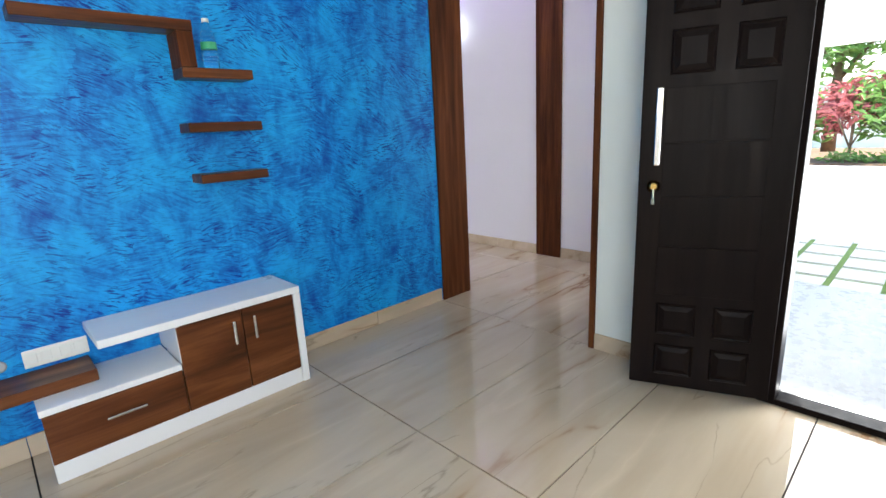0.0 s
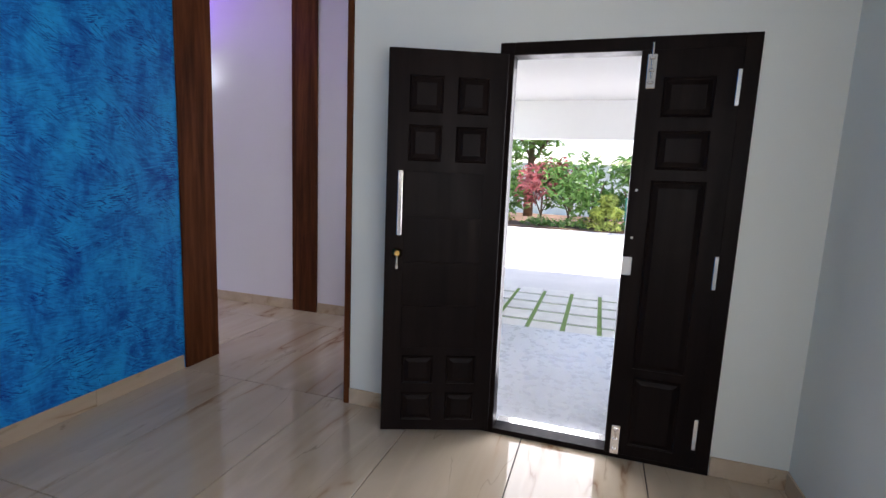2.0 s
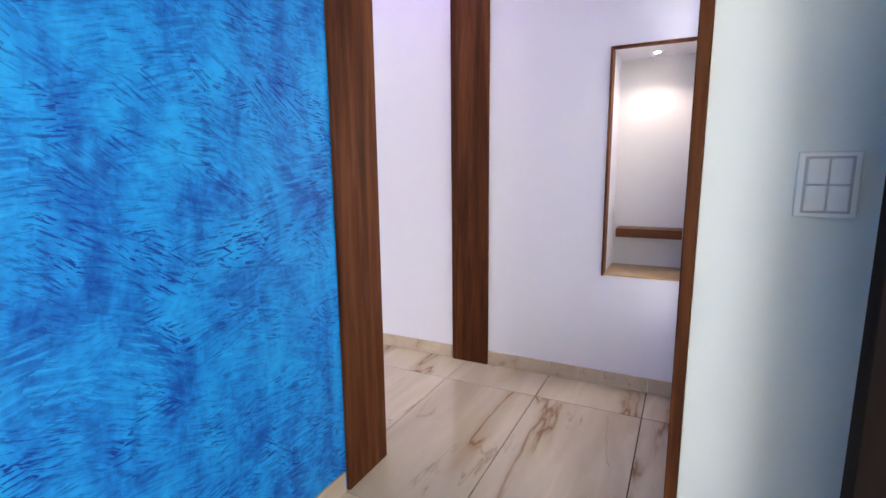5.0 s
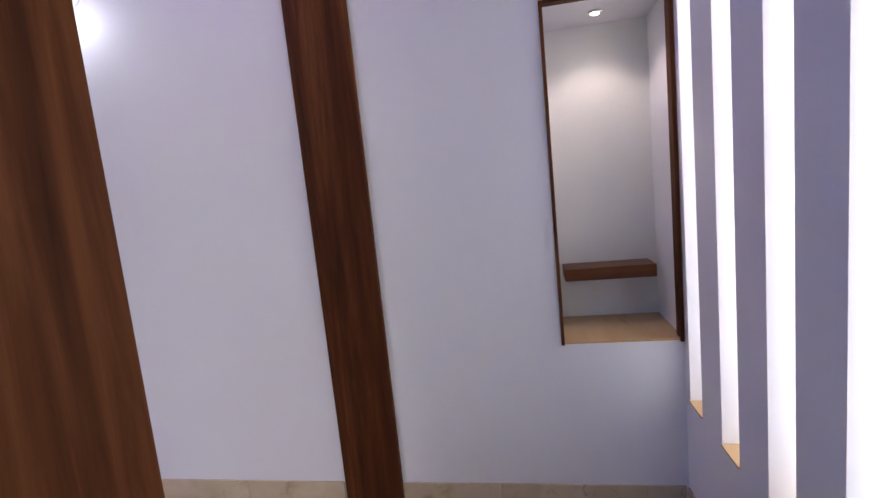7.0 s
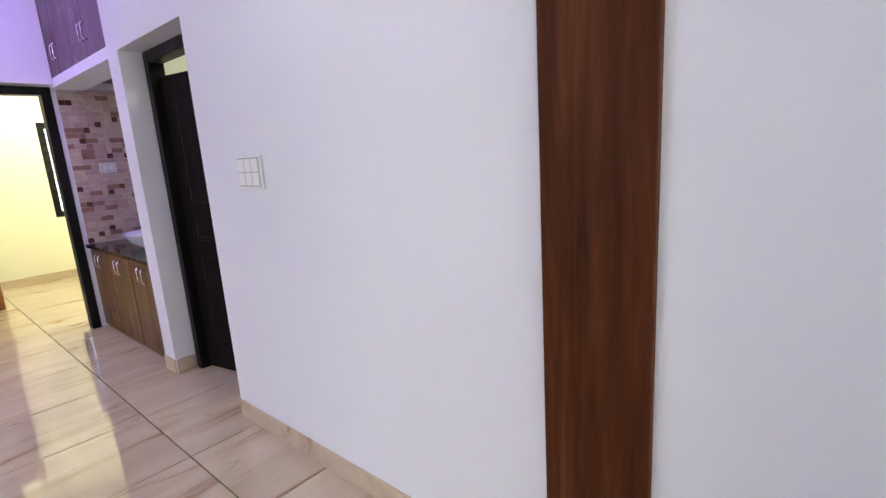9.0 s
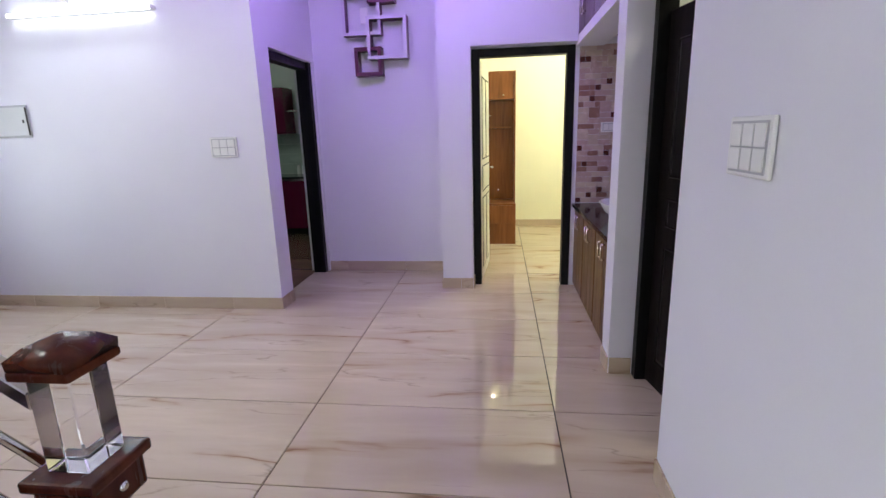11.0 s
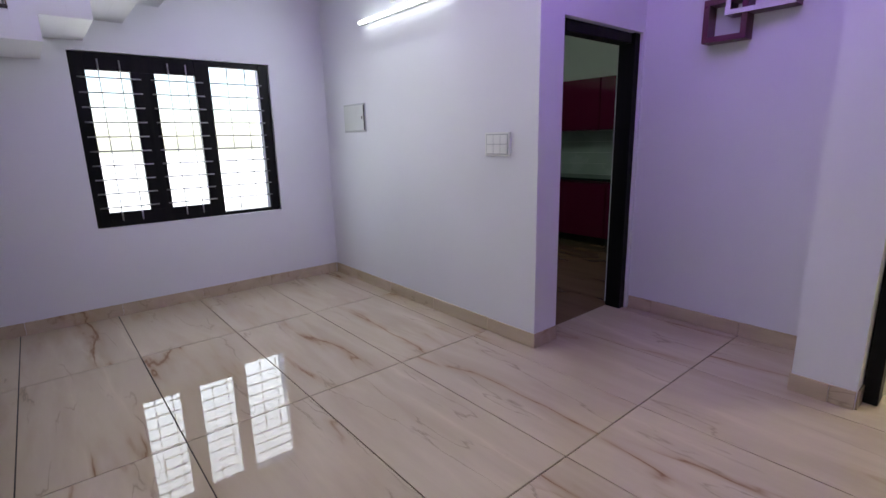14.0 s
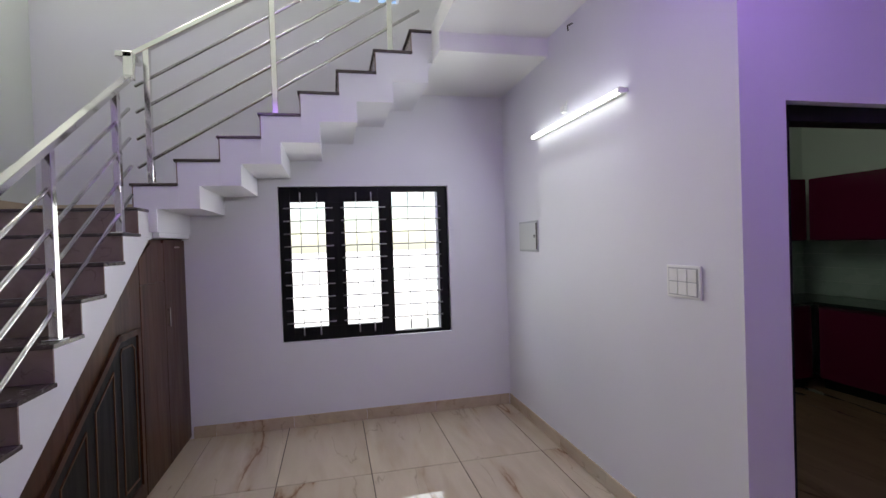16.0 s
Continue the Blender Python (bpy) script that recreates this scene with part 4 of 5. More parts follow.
for x0, x1 in ((0.10, 0.30), (0.40, 0.62), (0.72, 0.96), (1.06, 1.30)):
    t0, t1 = 1.02 - 0.66 * max(0, x0 - 0.30), 1.02 - 0.66 * max(0, x1 - 0.30)
    pts = [(x0, 0.19), (x0, t0 - 0.03), (x0 + 0.04, t0), (x1 - 0.02, t0), (x1, t0 - 0.03), (x1, 0.19)] if x0 < 0.2 else [(x0, 0.19), (x0, t0 - 0.04), (x1, t1 - 0.04), (x1, 0.19)]
    part("carved_outline", strip(pts, 0.010, CY + 0.007, 0.006), OUTLINEWOOD, cup, "thin routed outline")

# ---- side bedroom door, bedroom door, kitchen door ----
door_frame("door_frame_side", "dark brown wooden door frame set back in the wall", boxes((4.338, 5.645, 0, 4.430, 5.714, 2.098), (4.338, 4.806, 0, 4.430, 4.87, 2.098), (4.338, 4.87, 2.03, 4.430, 5.645, 2.098), bevel=0.003), BLACKWOOD)
panel_leaf("bedroom_door_leaf", "dark brown panelled door leaf standing slightly open", pose(4.392, 5.641, 0.010, 0, 0, -79), 0.745, 1.94, 0.036, COLS, [(1.15, 1.80, [(0.10, 0.34), (0.42, 0.66)]), (0.90, 1.05, [(0.10, 0.66)]), (0.15, 0.80, [(0.10, 0.34), (0.42, 0.66)])], DARKWOOD)
door_frame("door_frame_bedroom", "black wooden door frame of the cream bedroom", boxes((3.331, 7.418, 0, 3.40, 7.53, 2.098), (4.135, 7.418, 0, 4.204, 7.53, 2.098), (3.40, 7.418, 2.032, 4.135, 7.53, 2.098), bevel=0.003), BLACKWOOD)
leaf3 = panel_leaf("bedroom_door_leaf", "open cream painted panelled door leaf", pose(3.402, 7.534, 0.010, 0, 0, 85.5), 0.73, 2.015, 0.034, COLS, [(1.16, 1.88, [(0.10, 0.33), (0.41, 0.64)]), (0.86, 1.08, [(0.10, 0.64)]), (0.12, 0.78, [(0.10, 0.33), (0.41, 0.64)])], CREAMDOOR)
for z0, z1, ps in [(1.16, 1.88, [(0.10, 0.33), (0.41, 0.64)]), (0.86, 1.08, [(0.10, 0.64)]), (0.12, 0.78, [(0.10, 0.33), (0.41, 0.64)])]:
    for a, b in ps:
        part("groove", boxes((a - 0.012, -0.0035, z0 - 0.012, a, -0.0005, z1 + 0.012), (b, -0.0035, z0 - 0.012, b + 0.012, -0.0005, z1 + 0.012), (a, -0.0035, z1, b, -0.0005, z1 + 0.012), (a, -0.0035, z0 - 0.012, b, -0.0005, z0)), DARKLINE, leaf3, "dark painted groove", local=True)
part("lever_handle", join(join(boxes((0.655, -0.010, 0.93, 0.695, -0.001, 1.09), bevel=0.003), rod((0.675, -0.01, 1.04), (0.675, -0.05, 1.04), 0.009)), rod((0.675, -0.048, 1.04), (0.565, -0.048, 1.04), 0.009)), STEEL, leaf3, "steel lever handle", local=True)
part("edge", boxes((0.7305, 0.002, 0.003, 0.7325, 0.032, 2.01)), BLACKWOOD, leaf3, "dark painted edge", local=True)
door_frame("door_frame_kitchen", "black wooden door frame of the kitchen", boxes((1.60, 6.927, 0, 1.702, 6.995, 2.116), (1.60, 7.795, 0, 1.728, 7.867, 2.116), (1.60, 6.995, 2.045, 1.702, 7.795, 2.116), bevel=0.003), BLACKWOOD)

# ---- wash nook ----
counter = thing("vanity_counter", "black granite counter top of the wash nook", "counter", pose(4.5, 6.65, 0.735))
part("slab", boxes((4.212, 5.897, 0.738, 4.798, 7.428, 0.768), bevel=0.004), GRANITE, counter)
for i, (a, b) in enumerate(((5.90, 6.42), (6.44, 6.92), (6.94, 7.42))):
    cab = thing("vanity_cabinet", "brown laminate cabinet under the granite counter", "cabinet", pose(4.5, (a + b) / 2, 0), "vanity cabinets")
    part("carcass", boxes((4.262, a, 0.0, 4.79, b, 0.736)), CABWOOD, cab)
    for s, e, hy in ((a + 0.002, (a + b) / 2 - 0.002, (a + b) / 2 - 0.045), ((a + b) / 2 + 0.002, b - 0.002, (a + b) / 2 + 0.045)):
        dd = part("door", boxes((4.240, s, 0.03, 4.260, e, 0.732), bevel=0.002), CABWOOD, cab)
        sub("handle", join(rod((4.215, hy, 0.585), (4.215, hy, 0.685), 0.005, 8), join(rod((4.215, hy, 0.585), (4.242, hy, 0.585), 0.005, 8), rod((4.215, hy, 0.685), (4.242, hy, 0.685), 0.005, 8))), STEEL, dd, "steel pull handle")
basin = thing("wash_basin", "white ceramic bowl basin on the granite counter", "basin", pose(4.52, 6.55, 0.768))
part("bowl", lathe([(0.10, 0.0), (0.13, 0.01), (0.20, 0.06), (0.235, 0.12), (0.24, 0.128), (0.228, 0.128), (0.19, 0.07), (0.12, 0.025), (0.02, 0.018)], Matrix.Diagonal((1.0, 1.15, 1.0, 1)), 40), CERAMIC, basin, local=True)
part("drain", lathe([(0.022, 0.018), (0.022, 0.022), (0.012, 0.023)]), STEEL, basin, local=True)
switch_plate(pose(4.50, 7.424, 1.42), 0.13, 0.085, 1, 2, "white socket plate on the mosaic tiles")
loft = thing("loft_cabinet", "purplish brown loft cabinet above the wash nook", "cabinet", pose(4.4, 6.65, 2.15))
part("carcass", boxes((4.232, 5.898, 2.152, 4.79, 7.428, H - 0.002)), MAROON, loft)
LOFTWOOD = plain("plum_brown_laminate", (0.07, 0.028, 0.04), 0.35)
for k in range(4):
    y = 5.900 + 0.382 * k
    dd = part("door", boxes((4.209, y + 0.002, 2.156, 4.231, y + 0.378, H - 0.006), bevel=0.002), LOFTWOOD, loft)
    hy = y + (0.340 if k % 2 == 0 else 0.035)
    sub("handle", join(rod((4.185, hy, 2.26), (4.185, hy, 2.36), 0.005, 8), join(rod((4.185, hy, 2.26), (4.21, hy, 2.26), 0.005, 8), rod((4.185, hy, 2.36), (4.21, hy, 2.36), 0.005, 8))), STEEL, dd, "steel pull handle")

# ---- framed squares on the alcove wall ----
def square_frame(x0, z0, w, y0, y1, t, front, inner, label, grp):
    p = thing("wall_art_square", label, "wall decoration", pose(x0 + w / 2, 7.898, z0), grp)
    bm = boxes((x0, y0, z0, x0 + w, y1, z0 + t), (x0, y0, z0 + w - t, x0 + w, y1, z0 + w), (x0, y0, z0 + t, x0 + t, y1, z0 + w - t), (x0 + w - t, y0, z0 + t, x0 + w, y1, z0 + w - t))
    part("body", bm, inner, p)
    part("front_trim", boxes((x0, y0 - 0.004, z0, x0 + w, y0 - 0.0005, z0 + t), (x0, y0 - 0.004, z0 + w - t, x0 + w, y0 - 0.0005, z0 + w), (x0, y0 - 0.004, z0 + t, x0 + t, y0 - 0.0005, z0 + w - t), (x0 + w - t, y0 - 0.004, z0 + t, x0 + w, y0 - 0.0005, z0 + w - t)), front, p)


square_frame(2.100, 2.330, 0.365, 7.80, 7.898, 0.028, LILACBOX, MAROON, "white edged wooden square frame on the lilac wall", "interlocking wall squares")
square_frame(2.335, 2.110, 0.378, 7.775, 7.898, 0.028, LILACBOX, MAROON, "white edged wooden square frame on the lilac wall", "interlocking wall squares")
square_frame(2.200, 1.963, 0.260, 7.79, 7.898, 0.034, MAROON, MAROON, "maroon wooden square frame on the lilac wall", "interlocking wall squares")
square_frame(2.350, 2.605, 0.260, 7.79, 7.898, 0.034, MAROON, MAROON, "maroon wooden square frame on the lilac wall", "interlocking wall squares")
solid("paper_note", boxes((2.250, 7.885, 2.445, 2.330, 7.898, 2.590), bevel=0.004), PLASTIC, "small white box fixed inside the wall square", "box")

# ---- kitchen ----
KTILE = plain("pale_green_wall_tile", (0.42, 0.50, 0.46), 0.25, var=0.05)
for i, (a, b) in enumerate(((6.95, 7.75), (7.76, 8.56), (8.57, 9.70))):
    cab = thing("kitchen_base_cabinet", "glossy maroon kitchen base cabinet", "cabinet", pose(-0.8, (a + b) / 2, 0), "kitchen base cabinets")
    part("body", boxes((-1.095, a, 0.1, -0.50, b, 0.83)), RED, cab)
    part("door", boxes((-0.498, a + 0.003, 0.11, -0.480, b - 0.003, 0.82), bevel=0.002), RED, cab)
    part("plinth", boxes((-1.095, a, 0, -0.54, b, 0.098)), BLACKWOOD, cab)
for a, b in ((-0.45, 0.35), (0.36, 1.16)):
    cab = thing("kitchen_base_cabinet", "glossy maroon kitchen base cabinet", "cabinet", pose((a + b) / 2, 10.0, 0), "kitchen base cabinets")
    part("body", boxes((a, 9.76, 0.1, b, 10.345, 0.83)), RED, cab)
    part("door", boxes((a + 0.003, 9.742, 0.11, b - 0.003, 9.759, 0.82), bevel=0.002), RED, cab)
    part("plinth", boxes((a, 9.80, 0, b, 10.345, 0.098)), BLACKWOOD, cab)
    part("edge_trim", boxes((a, 9.735, 0.80, b, 9.741, 0.828)), STEEL, cab, "bright metal edge")
solid("kitchen_worktop", boxes((-1.097, 6.93, 0.832, -0.46, 9.72, 0.862), (-1.097, 9.72, 0.832, 1.54, 10.347, 0.862)), GRANITE, "black granite kitchen worktop", "worktop")
for k in range(4):
    solid("kitchen_splash_tile", boxes((-1.09, 10.335, 0.866 + 0.15 * k, 1.54, 10.346, 1.012 + 0.15 * k), (-1.096, 6.95, 0.866 + 0.15 * k, -1.085, 10.33, 1.012 + 0.15 * k)), KTILE, "pale green ribbed splash tiles", "tile", STR)
for a, b in ((-0.74, 0.05), (0.06, 0.46), (0.86, 1.5)):
    cab = thing("kitchen_wall_cabinet", "glossy maroon kitchen wall cabinet", "cabinet", pose((a + b) / 2, 10.2, 1.47), "kitchen wall cabinets")
    part("body", boxes((a, 10.02, 1.47, b, 10.345, 2.12)), RED, cab)
    part("door", boxes((a + 0.003, 10.0, 1.475, b - 0.003, 10.018, 2.115), bevel=0.002), RED, cab)
    part("edge_trim", boxes((a, 9.995, 1.455, b, 10.3, 1.468)), STEEL, cab, "bright metal edge")
for a, b in ((6.95, 7.9), (7.91, 8.9), (8.91, 9.98)):
    cab = thing("kitchen_wall_cabinet", "glossy maroon kitchen wall cabinet", "cabinet", pose(-0.95, (a + b) / 2, 1.47), "kitchen wall cabinets")
    part("body", boxes((-1.097, a, 1.47, -0.77, b, 2.12)), RED, cab)
    part("door", boxes((-0.768, a + 0.003, 1.475, -0.75, b - 0.003, 2.115), bevel=0.002), RED, cab)
solid("kitchen_open_shelf", boxes((0.47, 10.05, 1.78, 0.85, 10.345, 1.80), bevel=0.002), STEEL, "bright metal open shelf between wall cabinets", "shelf")
for x in (0.52, 0.60, 0.70):
    solid("spice_jar", lathe([(0.03, 0.0), (0.032, 0.01), (0.032, 0.10), (0.026, 0.115), (0.028, 0.14)], Matrix.Translation((x, 10.2, 0.862))), PLASTIC, "pale jar standing on the worktop", "jar", group="jars on the worktop")
tap = solid("kitchen_tap", join(rod((0.75, 10.25, 0.862), (0.75, 10.25, 1.10), 0.012), join(rod((0.75, 10.25, 1.10), (0.75, 10.08, 1.16), 0.011), rod((0.75, 10.08, 1.16), (0.75, 10.06, 1.08), 0.011))), STEEL, "steel kitchen tap over the worktop", "tap")

# ---- bedroom wardrobe ----
wd = thing("dresser_unit", "orange teak laminate dresser unit with open shelves", "dresser", pose(3.3, 9.4, 0))
part("base_box", boxes((2.95, 9.13, 0, 3.77, 9.62, 0.52), bevel=0.003), WARDWOOD, wd)
part("back_panel", boxes((2.95, 9.60, 0.522, 3.77, 9.62, 2.14), bevel=0.002), WARDWOOD, wd)
part("side_panel", boxes((3.75, 9.36, 0.522, 3.77, 9.598, 2.14), bevel=0.002), WARDWOOD, wd)
part("side_panel", boxes((2.95, 9.36, 0.522, 2.97, 9.598, 2.14), bevel=0.002), WARDWOOD, wd)
part("top_box", boxes((2.972, 9.38, 1.80, 3.748, 9.598, 2.138), bevel=0.002), WARDWOOD, wd)
part("shelf", boxes((3.40, 9.42, 1.45, 3.748, 9.598, 1.47), bevel=0.002), WARDWOOD, wd)
part("drawer", boxes((2.97, 9.112, 0.27, 3.75, 9.129, 0.50), bevel=0.002), WARDWOOD, wd)
for x, y, z in ((3.62, 9.34, 1.84), (3.45, 9.40, 1.60), (3.55, 9.40, 0.66)):
    part("hook", rod((x, y + 0.03, z), (x, y - 0.02, z + 0.01), 0.009, 8), STEEL, wd, "steel hook")

glow = thing("bedroom_bulb", "small glowing bulb high on the bedroom wall", "lamp", pose(3.46, 10.35, 2.85))
part("holder", rod((3.46, 10.358, 2.87), (3.46, 10.31, 2.86), 0.018), PLASTIC, glow)
part("bulb", lathe([(0.012, 0), (0.026, 0.02), (0.03, 0.04), (0.018, 0.06)], Matrix.Translation((3.46, 10.31, 2.86)) @ Matrix.Rotation(radians(100), 4, "X")), LEDSPOT, glow, "glowing bulb")

# ---- outdoors ----
solid("ground", boxes((-150, -200, -0.42, 300, 200, -0.36)), DRIVE, "pale concrete and earth ground reaching the horizon", "ground", STR)
solid("porch_floor", boxes((2.734, -5.0, -0.36, 5.00, 1.168, -0.10), bevel=0.01), PORCHFLOOR, "grey granite porch floor", "floor", STR)
solid("lawn_strip", boxes((5.01, -8.0, -0.36, 7.08, 6.0, -0.165)), GRASS, "green grass strip between pavers", "grass", STR)
solid("porch_ceiling", boxes((2.734, -7.0, 2.86, 9.3, 1.9, 3.1)), PORCHCEIL, "white painted porch ceiling with shade put into its colour", "ceiling", STR)
solid("porch_beam", boxes((9.1, -7.0, 2.19, 9.3, 1.9, 2.859)), CEIL, "white painted porch beam", "beam", STR)
solid("porch_column", boxes((9.05, -4.4, -0.36, 9.35, -4.1, 2.188), bevel=0.01), CEIL, "white painted porch column", "column", STR)
solid("driveway", boxes((7.09, -30, -0.36, 16.9, 30, -0.165)), DRIVE, "pale concrete driveway", "driveway", STR)
solid("flower_bed", boxes((16.91, -30, -0.36, 24, 30, -0.12)), SOIL, "brown soil bed with low plants", "flower bed", STR)
paver_bm = boxes((-0.185, -0.165, 0, 0.185, 0.165, 0.02), bevel=0.006)
paving = thing("paver_field", "pale square pavers set in grass", "paving", pose(6.3, 0, -0.165), kind=STR)
me = bpy.data.meshes.new("paver")
paver_bm.to_mesh(me)
paver_bm.free()
me.materials.append(PAVER)
for i in range(5):
    for j in range(18):
        ob = new("paver", me)
        ob.parent = paving
        ob.location = (5.24 + 0.44 * i - 6.3, -3.4 + 0.38 * j, -0.005)


def leaves(n, centre, radius, size, seed, squash=1.0, droop=0.3):
    """A loose clump of small folded leaves."""
    rng = random.Random(seed)
    bm = bmesh.new()
    for _ in range(n):
        d = Vector((rng.gauss(0, 1), rng.gauss(0, 1), rng.gauss(0, 1))).normalized() * radius * (rng.random() ** 0.45)
        d.z *= squash
        c = Vector(centre) + d
        m = Matrix.Translation(c) @ Euler((rng.uniform(-1.2, 1.2), rng.uniform(-1.2, 1.2), rng.uniform(0, 6.28))).to_matrix().to_4x4()
        s = size * rng.uniform(0.6, 1.3)
        v = [bm.verts.new(m @ Vector(p)) for p in ((0, -s, 0), (s * 0.35, 0, s * 0.12), (0, s, -s * droop), (-s * 0.35, 0, s * 0.12))]
        bm.faces.new((v[0], v[1], v[2]))
        bm.faces.new((v[0], v[2], v[3]))
    return bm


rng = random.Random(5)
BUSHES = [(18.4, -1.2, LEAFG, 1.1, "dark green leafy shrub"), (18.9, 0.2, LEAFG, 1.3, "dark green leafy shrub"), (18.2, 1.0, LEAFG, 1.2, "dark green leafy shrub"), (17.9, -0.3, LEAFY, 0.45, "yellow green leafy shrub"), (18.3, 2.0, LEAFR, 1.0, "red leaved cordyline shrub"), (19.2, 3.6, LEAFG, 1.2, "dark green leafy shrub"), (18.5, 4.8, LEAFR, 0.8, "red leaved cordyline shrub"), (18.6, 6.0, LEAFG, 1.0, "dark green leafy shrub"), (18.5, -3.0, LEAFG, 1.1, "dark green leafy shrub"), (18.4, -4.6, LEAFY, 0.9, "yellow green leafy shrub"), (18.8, 7.6, LEAFG, 1.2, "dark green leafy shrub"), (18.9, 9.2, LEAFG, 1.1, "dark green leafy shrub")]
for k, (x, y, mm, r, label) in enumerate(BUSHES):
    b = thing("shrub", label + " in the flower bed", "shrub", pose(x, y, -0.12), "shrubs")
    part("stem", join(rod((x, y, -0.12), (x + 0.1, y, r), 0.04, 7), join(rod((x, y, 0.2), (x - 0.2, y + 0.35, r * 1.1), 0.025, 6), rod((x, y, 0.25), (x + 0.1, y - 0.35, r * 1.1), 0.025, 6))), BARK, b)
    bm = bmesh.new()
    for q in range(6):
        join(bm, leaves(110, (x + rng.uniform(-0.5, 0.5), y + rng.uniform(-0.6, 0.6) * r, 0.3 + r * rng.uniform(0.2, 1.6)), 0.55 * r, 0.16, 10 * k + q))
    part("foliage", bm, mm, b)
    tagged(part("ground_cover", leaves(160, (x - 0.6, y, 0.0), 0.7, 0.10, 900 + k, 0.3), LEAFY if k % 2 else LEAFG, b), kind="stuff")
palm = thing("palm_tree", "young palm with broad pale fronds", "palm", pose(18.1, -2.5, -0.12))
part("trunk", lathe([(0.16, -0.12), (0.13, 0.6), (0.12, 1.6)], Matrix.Translation((18.1, -2.5, 0)), 12), BARK, palm)
for k in range(11):
    a, bm = 0.57 * k, bmesh.new()
    for j in range(26):
        s = j / 25
        base = Vector((18.1 + math.cos(a) * 2.2 * s, -2.5 + math.sin(a) * 2.2 * s, 1.6 + 2.0 * s - 1.5 * s * s))
        for side in (-1, 1):
            w = 0.75 * math.sin(math.pi * min(1, s * 0.9 + 0.12))
            out = Vector((-math.sin(a) * side, math.cos(a) * side, 0)) * w + Vector((math.cos(a), math.sin(a), -0.5)) * 0.25
            t = Vector((math.cos(a), math.sin(a), 0)) * 0.035
            bm.faces.new([bm.verts.new(p) for p in (base - t, base + t, base + out)])
    part("frond", bm, PALM, palm)
solid("shade_net", prism([(18.0, -3.8, -0.15), (18.0, -3.8, 1.0), (18.3, -2.2, 1.15), (18.0, -0.9, 1.0), (18.0, -0.9, -0.15)], (0.02, 0, 0)), NETTING, "green shade net fence by the shrubs", "fence")
solid("parapet_wall", boxes((-4.2, 6.1, -0.36, -4.0, 9.5, 0.42), bevel=0.01), PAVER, "low pale wall outside the barred window", "wall", STR)
# near black box that paints a dark opening onto the low wall
solid("dark_grille", boxes((-3.998, 6.85, 0.05, -3.96, 7.35, 0.30), bevel=0.004), BLACKWOOD, "dark box for a shaded opening in the low outside wall", "grille", STR)
solid("compound_wall", boxes((26, -60, -0.4, 26.3, 60, 2.4)), WHITE, "white compound wall behind the shrubs", "wall", STR)
trees = thing("tree", "tall dark green tree behind the shrubs", "tree", pose(22, 3, -0.12))
part("trunk", join(lathe([(0.22, -0.12), (0.16, 2.0), (0.1, 4.5)], Matrix.Translation((22, 3, 0)), 10), join(rod((22, 3, 2.4), (22.8, 4.2, 4.4), 0.06, 7), rod((22, 3, 2.2), (21.3, 1.6, 4.2), 0.06, 7))), BARK, trees)
bm = bmesh.new()
for q in range(14):
    join(bm, leaves(160, (22 + rng.uniform(-1.6, 1.6), 3 + rng.uniform(-2.6, 2.6), rng.uniform(2.6, 5.6)), 0.9, 0.2, 700 + q))
part("crown", bm, LEAFG, trees)

# ---- skirting tiles ----
def skirt(axis, a0, a1, plane, out, joint=0.6):
    """Skirting tiles along a wall; out: the side to which they stand proud."""
    base = thing("baseboard", "beige tile skirting along the wall", "skirting", pose(*((a0 + a1) / 2, plane, 0) if axis == "x" else (plane, (a0 + a1) / 2, 0)), kind=STR)
    a, n = a0, 0
    while a < a1 - 0.01:
        b = min(a1, math.floor((a - joint) / 0.6335 + 1.0001) * 0.6335 + joint)
        p0, p1 = (plane, plane + out * 0.011) if out > 0 else (plane - 0.011, plane)
        s = (a + 0.0012, p0 + 0.0005, 0.001, b - 0.0012, p1, 0.1) if axis == "x" else (p0 + 0.0005, a + 0.0012, 0.001, p1, b - 0.0012, 0.1)
        part("skirting_tile", boxes(s, bevel=0.0015), SKIRT, base)
        a, n = b, n + 1


skirt("x", -2.4, 2.590, 2.65, -1, 0.05)
skirt("y", 0.486, 1.321, 2.563, -1, 0.25)
skirt("y", -1.02, -0.684, 2.563, -1, 0.25)
skirt("x", -2.4, 2.55, -1.02, 1, 0.05)
skirt("x", 2.887, 4.193, 1.325, 1, 3.858)
skirt("y", 1.337, 2.601, 4.205, -1, 2.132)
skirt("y", 2.884, 4.804, 4.205, -1, 2.132)
skirt("y", 5.716, 5.894, 4.205, -1, 0.3)
skirt("x", 4.207, 4.333, 5.715, -1, 0.2)
skirt("x", 3.040, 3.329, 7.295, -1, 0.05)
skirt("y", 7.296, 7.416, 3.330, 1, 0.05)
skirt("y", 7.295, 7.888, 3.050, -1, 0.05)
skirt("x", 1.752, 3.038, 7.90, -1, 2.582)
skirt("y", 6.685, 6.925, 1.748, 1, 0.05)
skirt("x", -1.003, 1.759, 6.695, -1, 1.315)
skirt("y", 3.882, 6.683, -1.015, 1, 0.254)
skirt("x", 3.702, 5.69, 10.36, -1, 0.05)

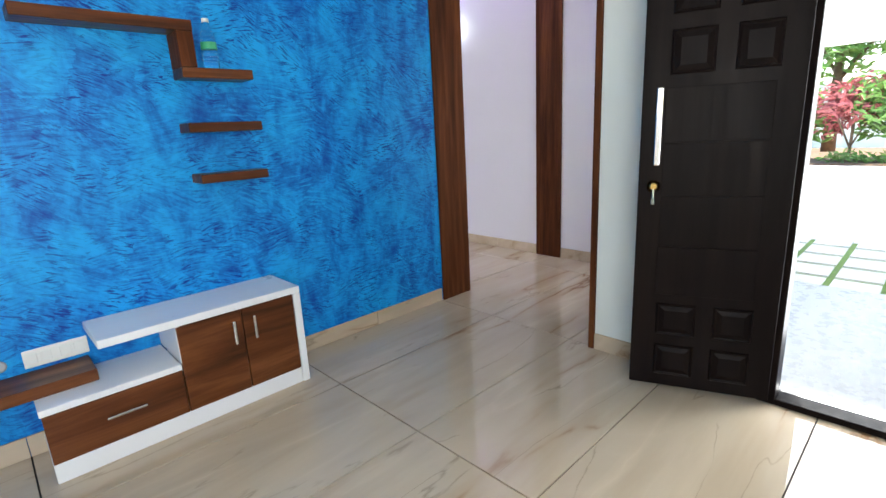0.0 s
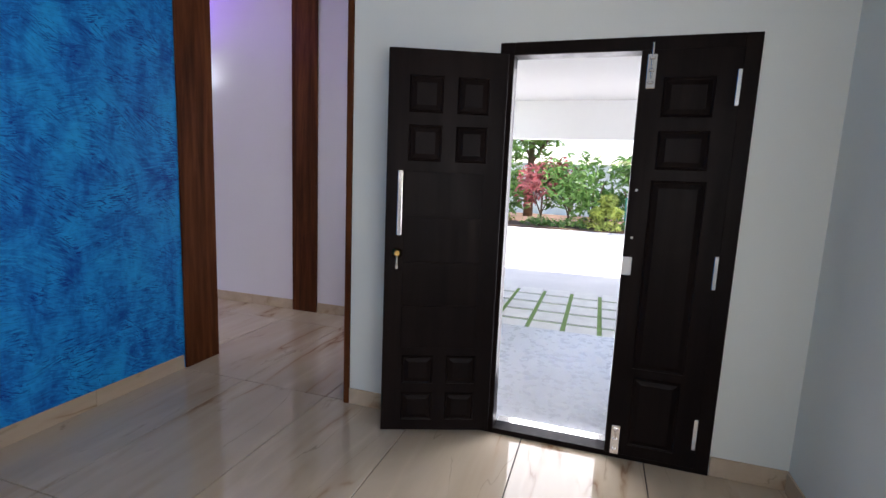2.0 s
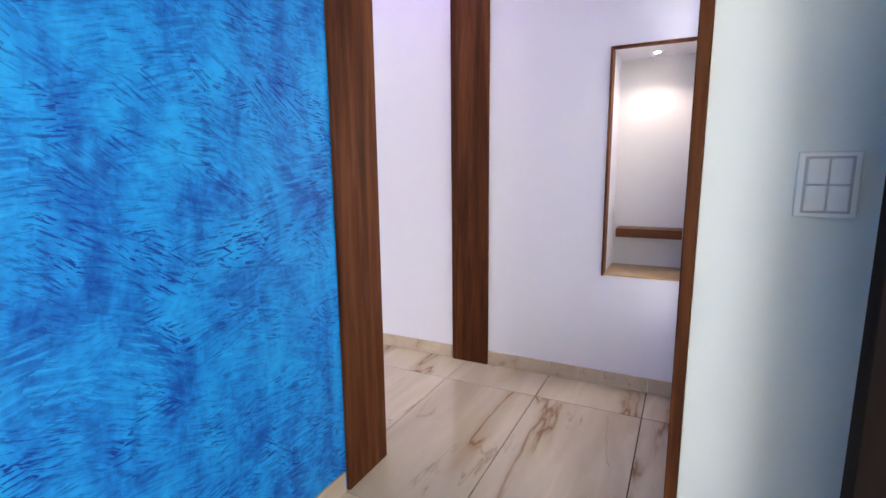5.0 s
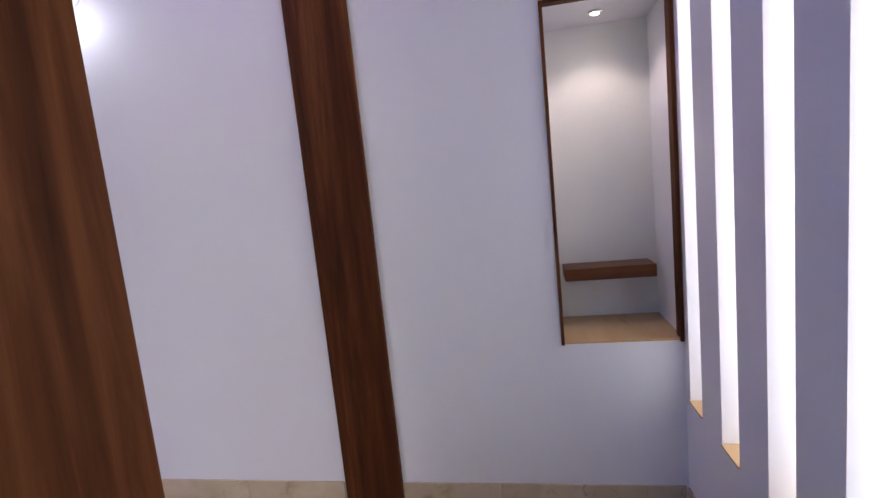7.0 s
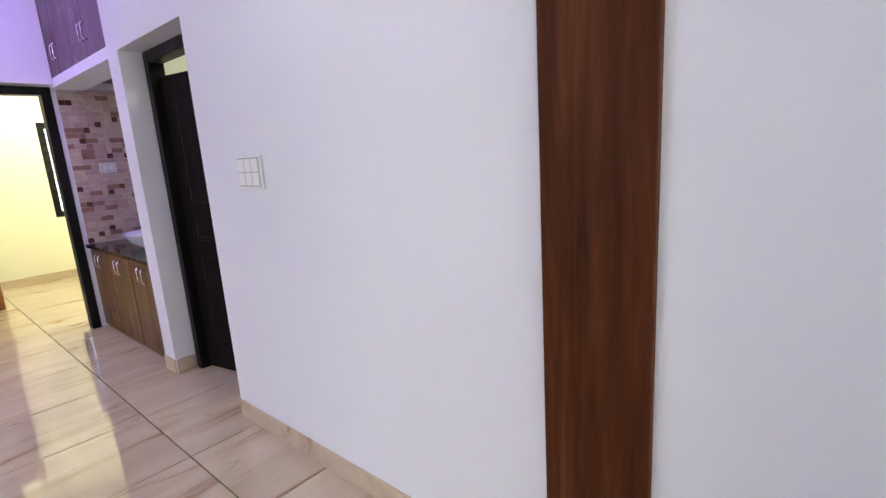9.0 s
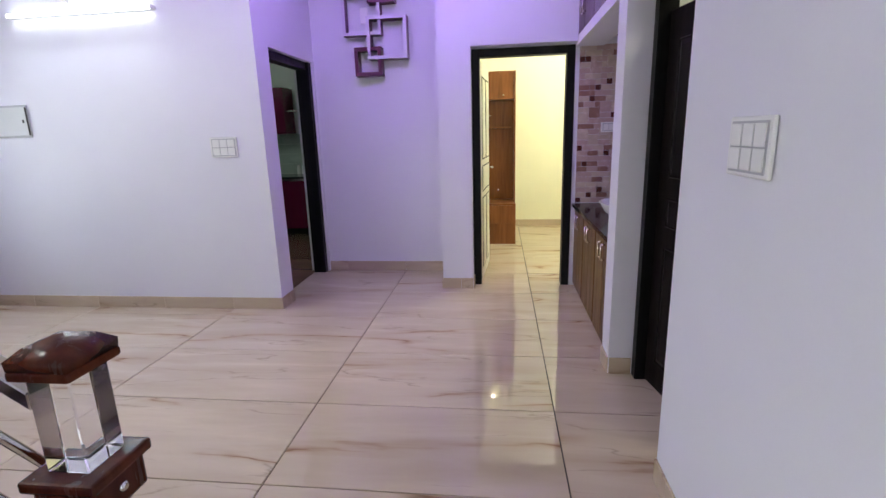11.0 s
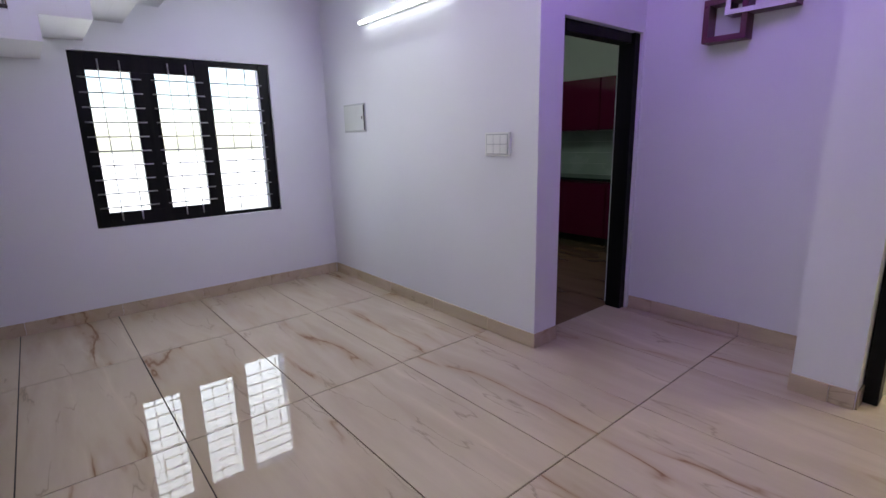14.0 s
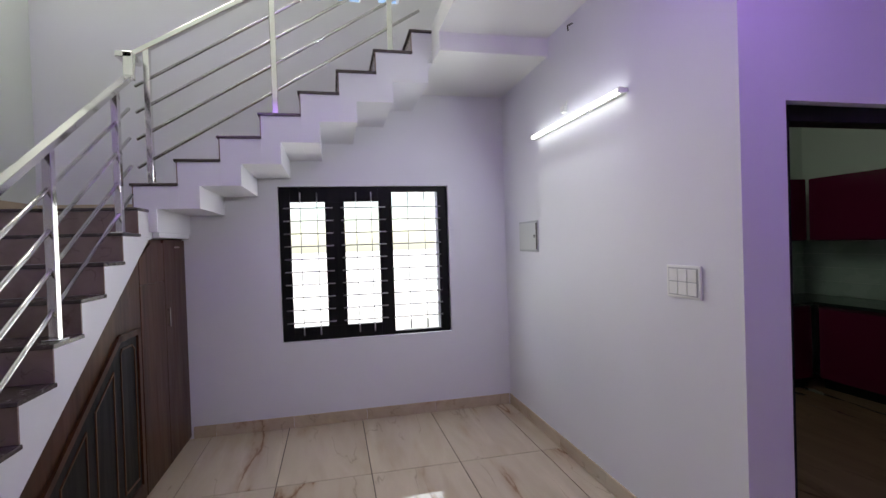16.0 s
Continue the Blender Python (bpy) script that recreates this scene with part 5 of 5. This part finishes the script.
# ---- mosaic of the wash nook ----
MOSAIC = []
for nm, c in (("pink_mosaic", (0.50, 0.36, 0.32)), ("beige_mosaic", (0.56, 0.45, 0.36)), ("rose_mosaic", (0.30, 0.17, 0.13)), ("brown_mosaic", (0.10, 0.035, 0.025))):
    MOSAIC.append(plain(nm, c, 0.22, var=0.12, scale=20, bump=0.05))
mosaic = thing("mosaic_wall", "pink beige and brown mosaic tiles in the wash nook", "tile", pose(4.5, 7.428, 0.77), kind=STR)
rng = random.Random(11)
U = 0.0455
nx, nz = 12, 29
used = [[False] * nz for _ in range(nx)]
for i in range(nx):
    for j in range(nz):
        if used[i][j]:
            continue
        if (i * 5 + j * 3) % 13 == 0 or (i * 3 + j * 7) % 23 == 1:
            w, h, kind = 1, 1, 3
        else:
            w, h = rng.choice([(2, 1), (3, 1), (2, 2), (1, 1), (2, 1)])
            kind = rng.choice([0, 0, 1, 1, 2])
        w, h = min(w, nx - i), min(h, nz - j)
        while w > 1 and any(used[i + p][j] for p in range(w)):
            w -= 1
        if h == 2 and any(used[i + p][j + 1] for p in range(w)):
            h = 1
        for p in range(w):
            for q in range(h):
                used[i + p][j + q] = True
        x, z = 4.240 + U * i, 0.771 + U * j
        part("mosaic_tile", boxes((x + 0.001, 7.4295 - 0.006 - 0.002 * rng.random(), z + 0.001, x + U * w - 0.001, 7.4295, z + U * h - 0.001)), MOSAIC[kind], mosaic)

# ---- floor tiles ----
solid("floor_bed", boxes((-2.5, -1.12, -0.12, 2.56, 10.4, -0.0085), (2.56, 1.1, -0.12, 6.45, 10.4, -0.0085), (2.56, -0.68, -0.12, 2.73, 0.48, -0.0085)), GROUT, "dark grout bed under polished tiles", "floor", STR)
floor = thing("floor", "polished cream marble floor tiles with brown veins", "floor", pose(1.3, 4, 0), kind=STR)
TX, TY, TW, TD = 0.050, 2.132, 1.2665, 0.629
cache = {}


def floor_tile(x0, y0, x1, y1):
    key = (round(x1 - x0, 3), round(y1 - y0, 3))
    if key not in cache:
        me = bpy.data.meshes.new("tile")
        bm = boxes((-key[0] / 2 + 0.003, -key[1] / 2 + 0.003, -0.008, key[0] / 2 - 0.003, key[1] / 2 - 0.003, 0), bevel=0.0008)
        bm.to_mesh(me)
        bm.free()
        me.materials.append(TILE)
        cache[key] = me
    ob = new("floor_tile", cache[key])
    ob.parent = floor
    ob.location = Vector(((x0 + x1) / 2, (y0 + y1) / 2, 0)) - Vector((1.3, 4, 0))


for rx0, ry0, rx1, ry1 in ((-2.4, -1.02, 2.583, 2.761), (-1.05, 2.761, 2.583, 10.36), (2.583, 1.325, 6.4, 10.36)):
    for i in range(-3, 6):
        for j in range(-6, 15):
            x0, x1 = max(rx0, TX + TW * i), min(rx1, TX + TW * (i + 1))
            y0, y1 = max(ry0, TY + TD * j), min(ry1, TY + TD * (j + 1))
            if x1 - x0 > 0.02 and y1 - y0 > 0.02:
                floor_tile(x0, y0, x1, y1)
KFLOOR = marble("brown_kitchen_floor", (0.14, 0.09, 0.06), (0.20, 0.13, 0.085), (0.06, 0.035, 0.02), 0.2)
solid("kitchen_floor", boxes((-1.1, 6.897, 0.0005, 1.60, 10.35, 0.004)), KFLOOR, "dark brown kitchen floor tiles", "floor", STR)
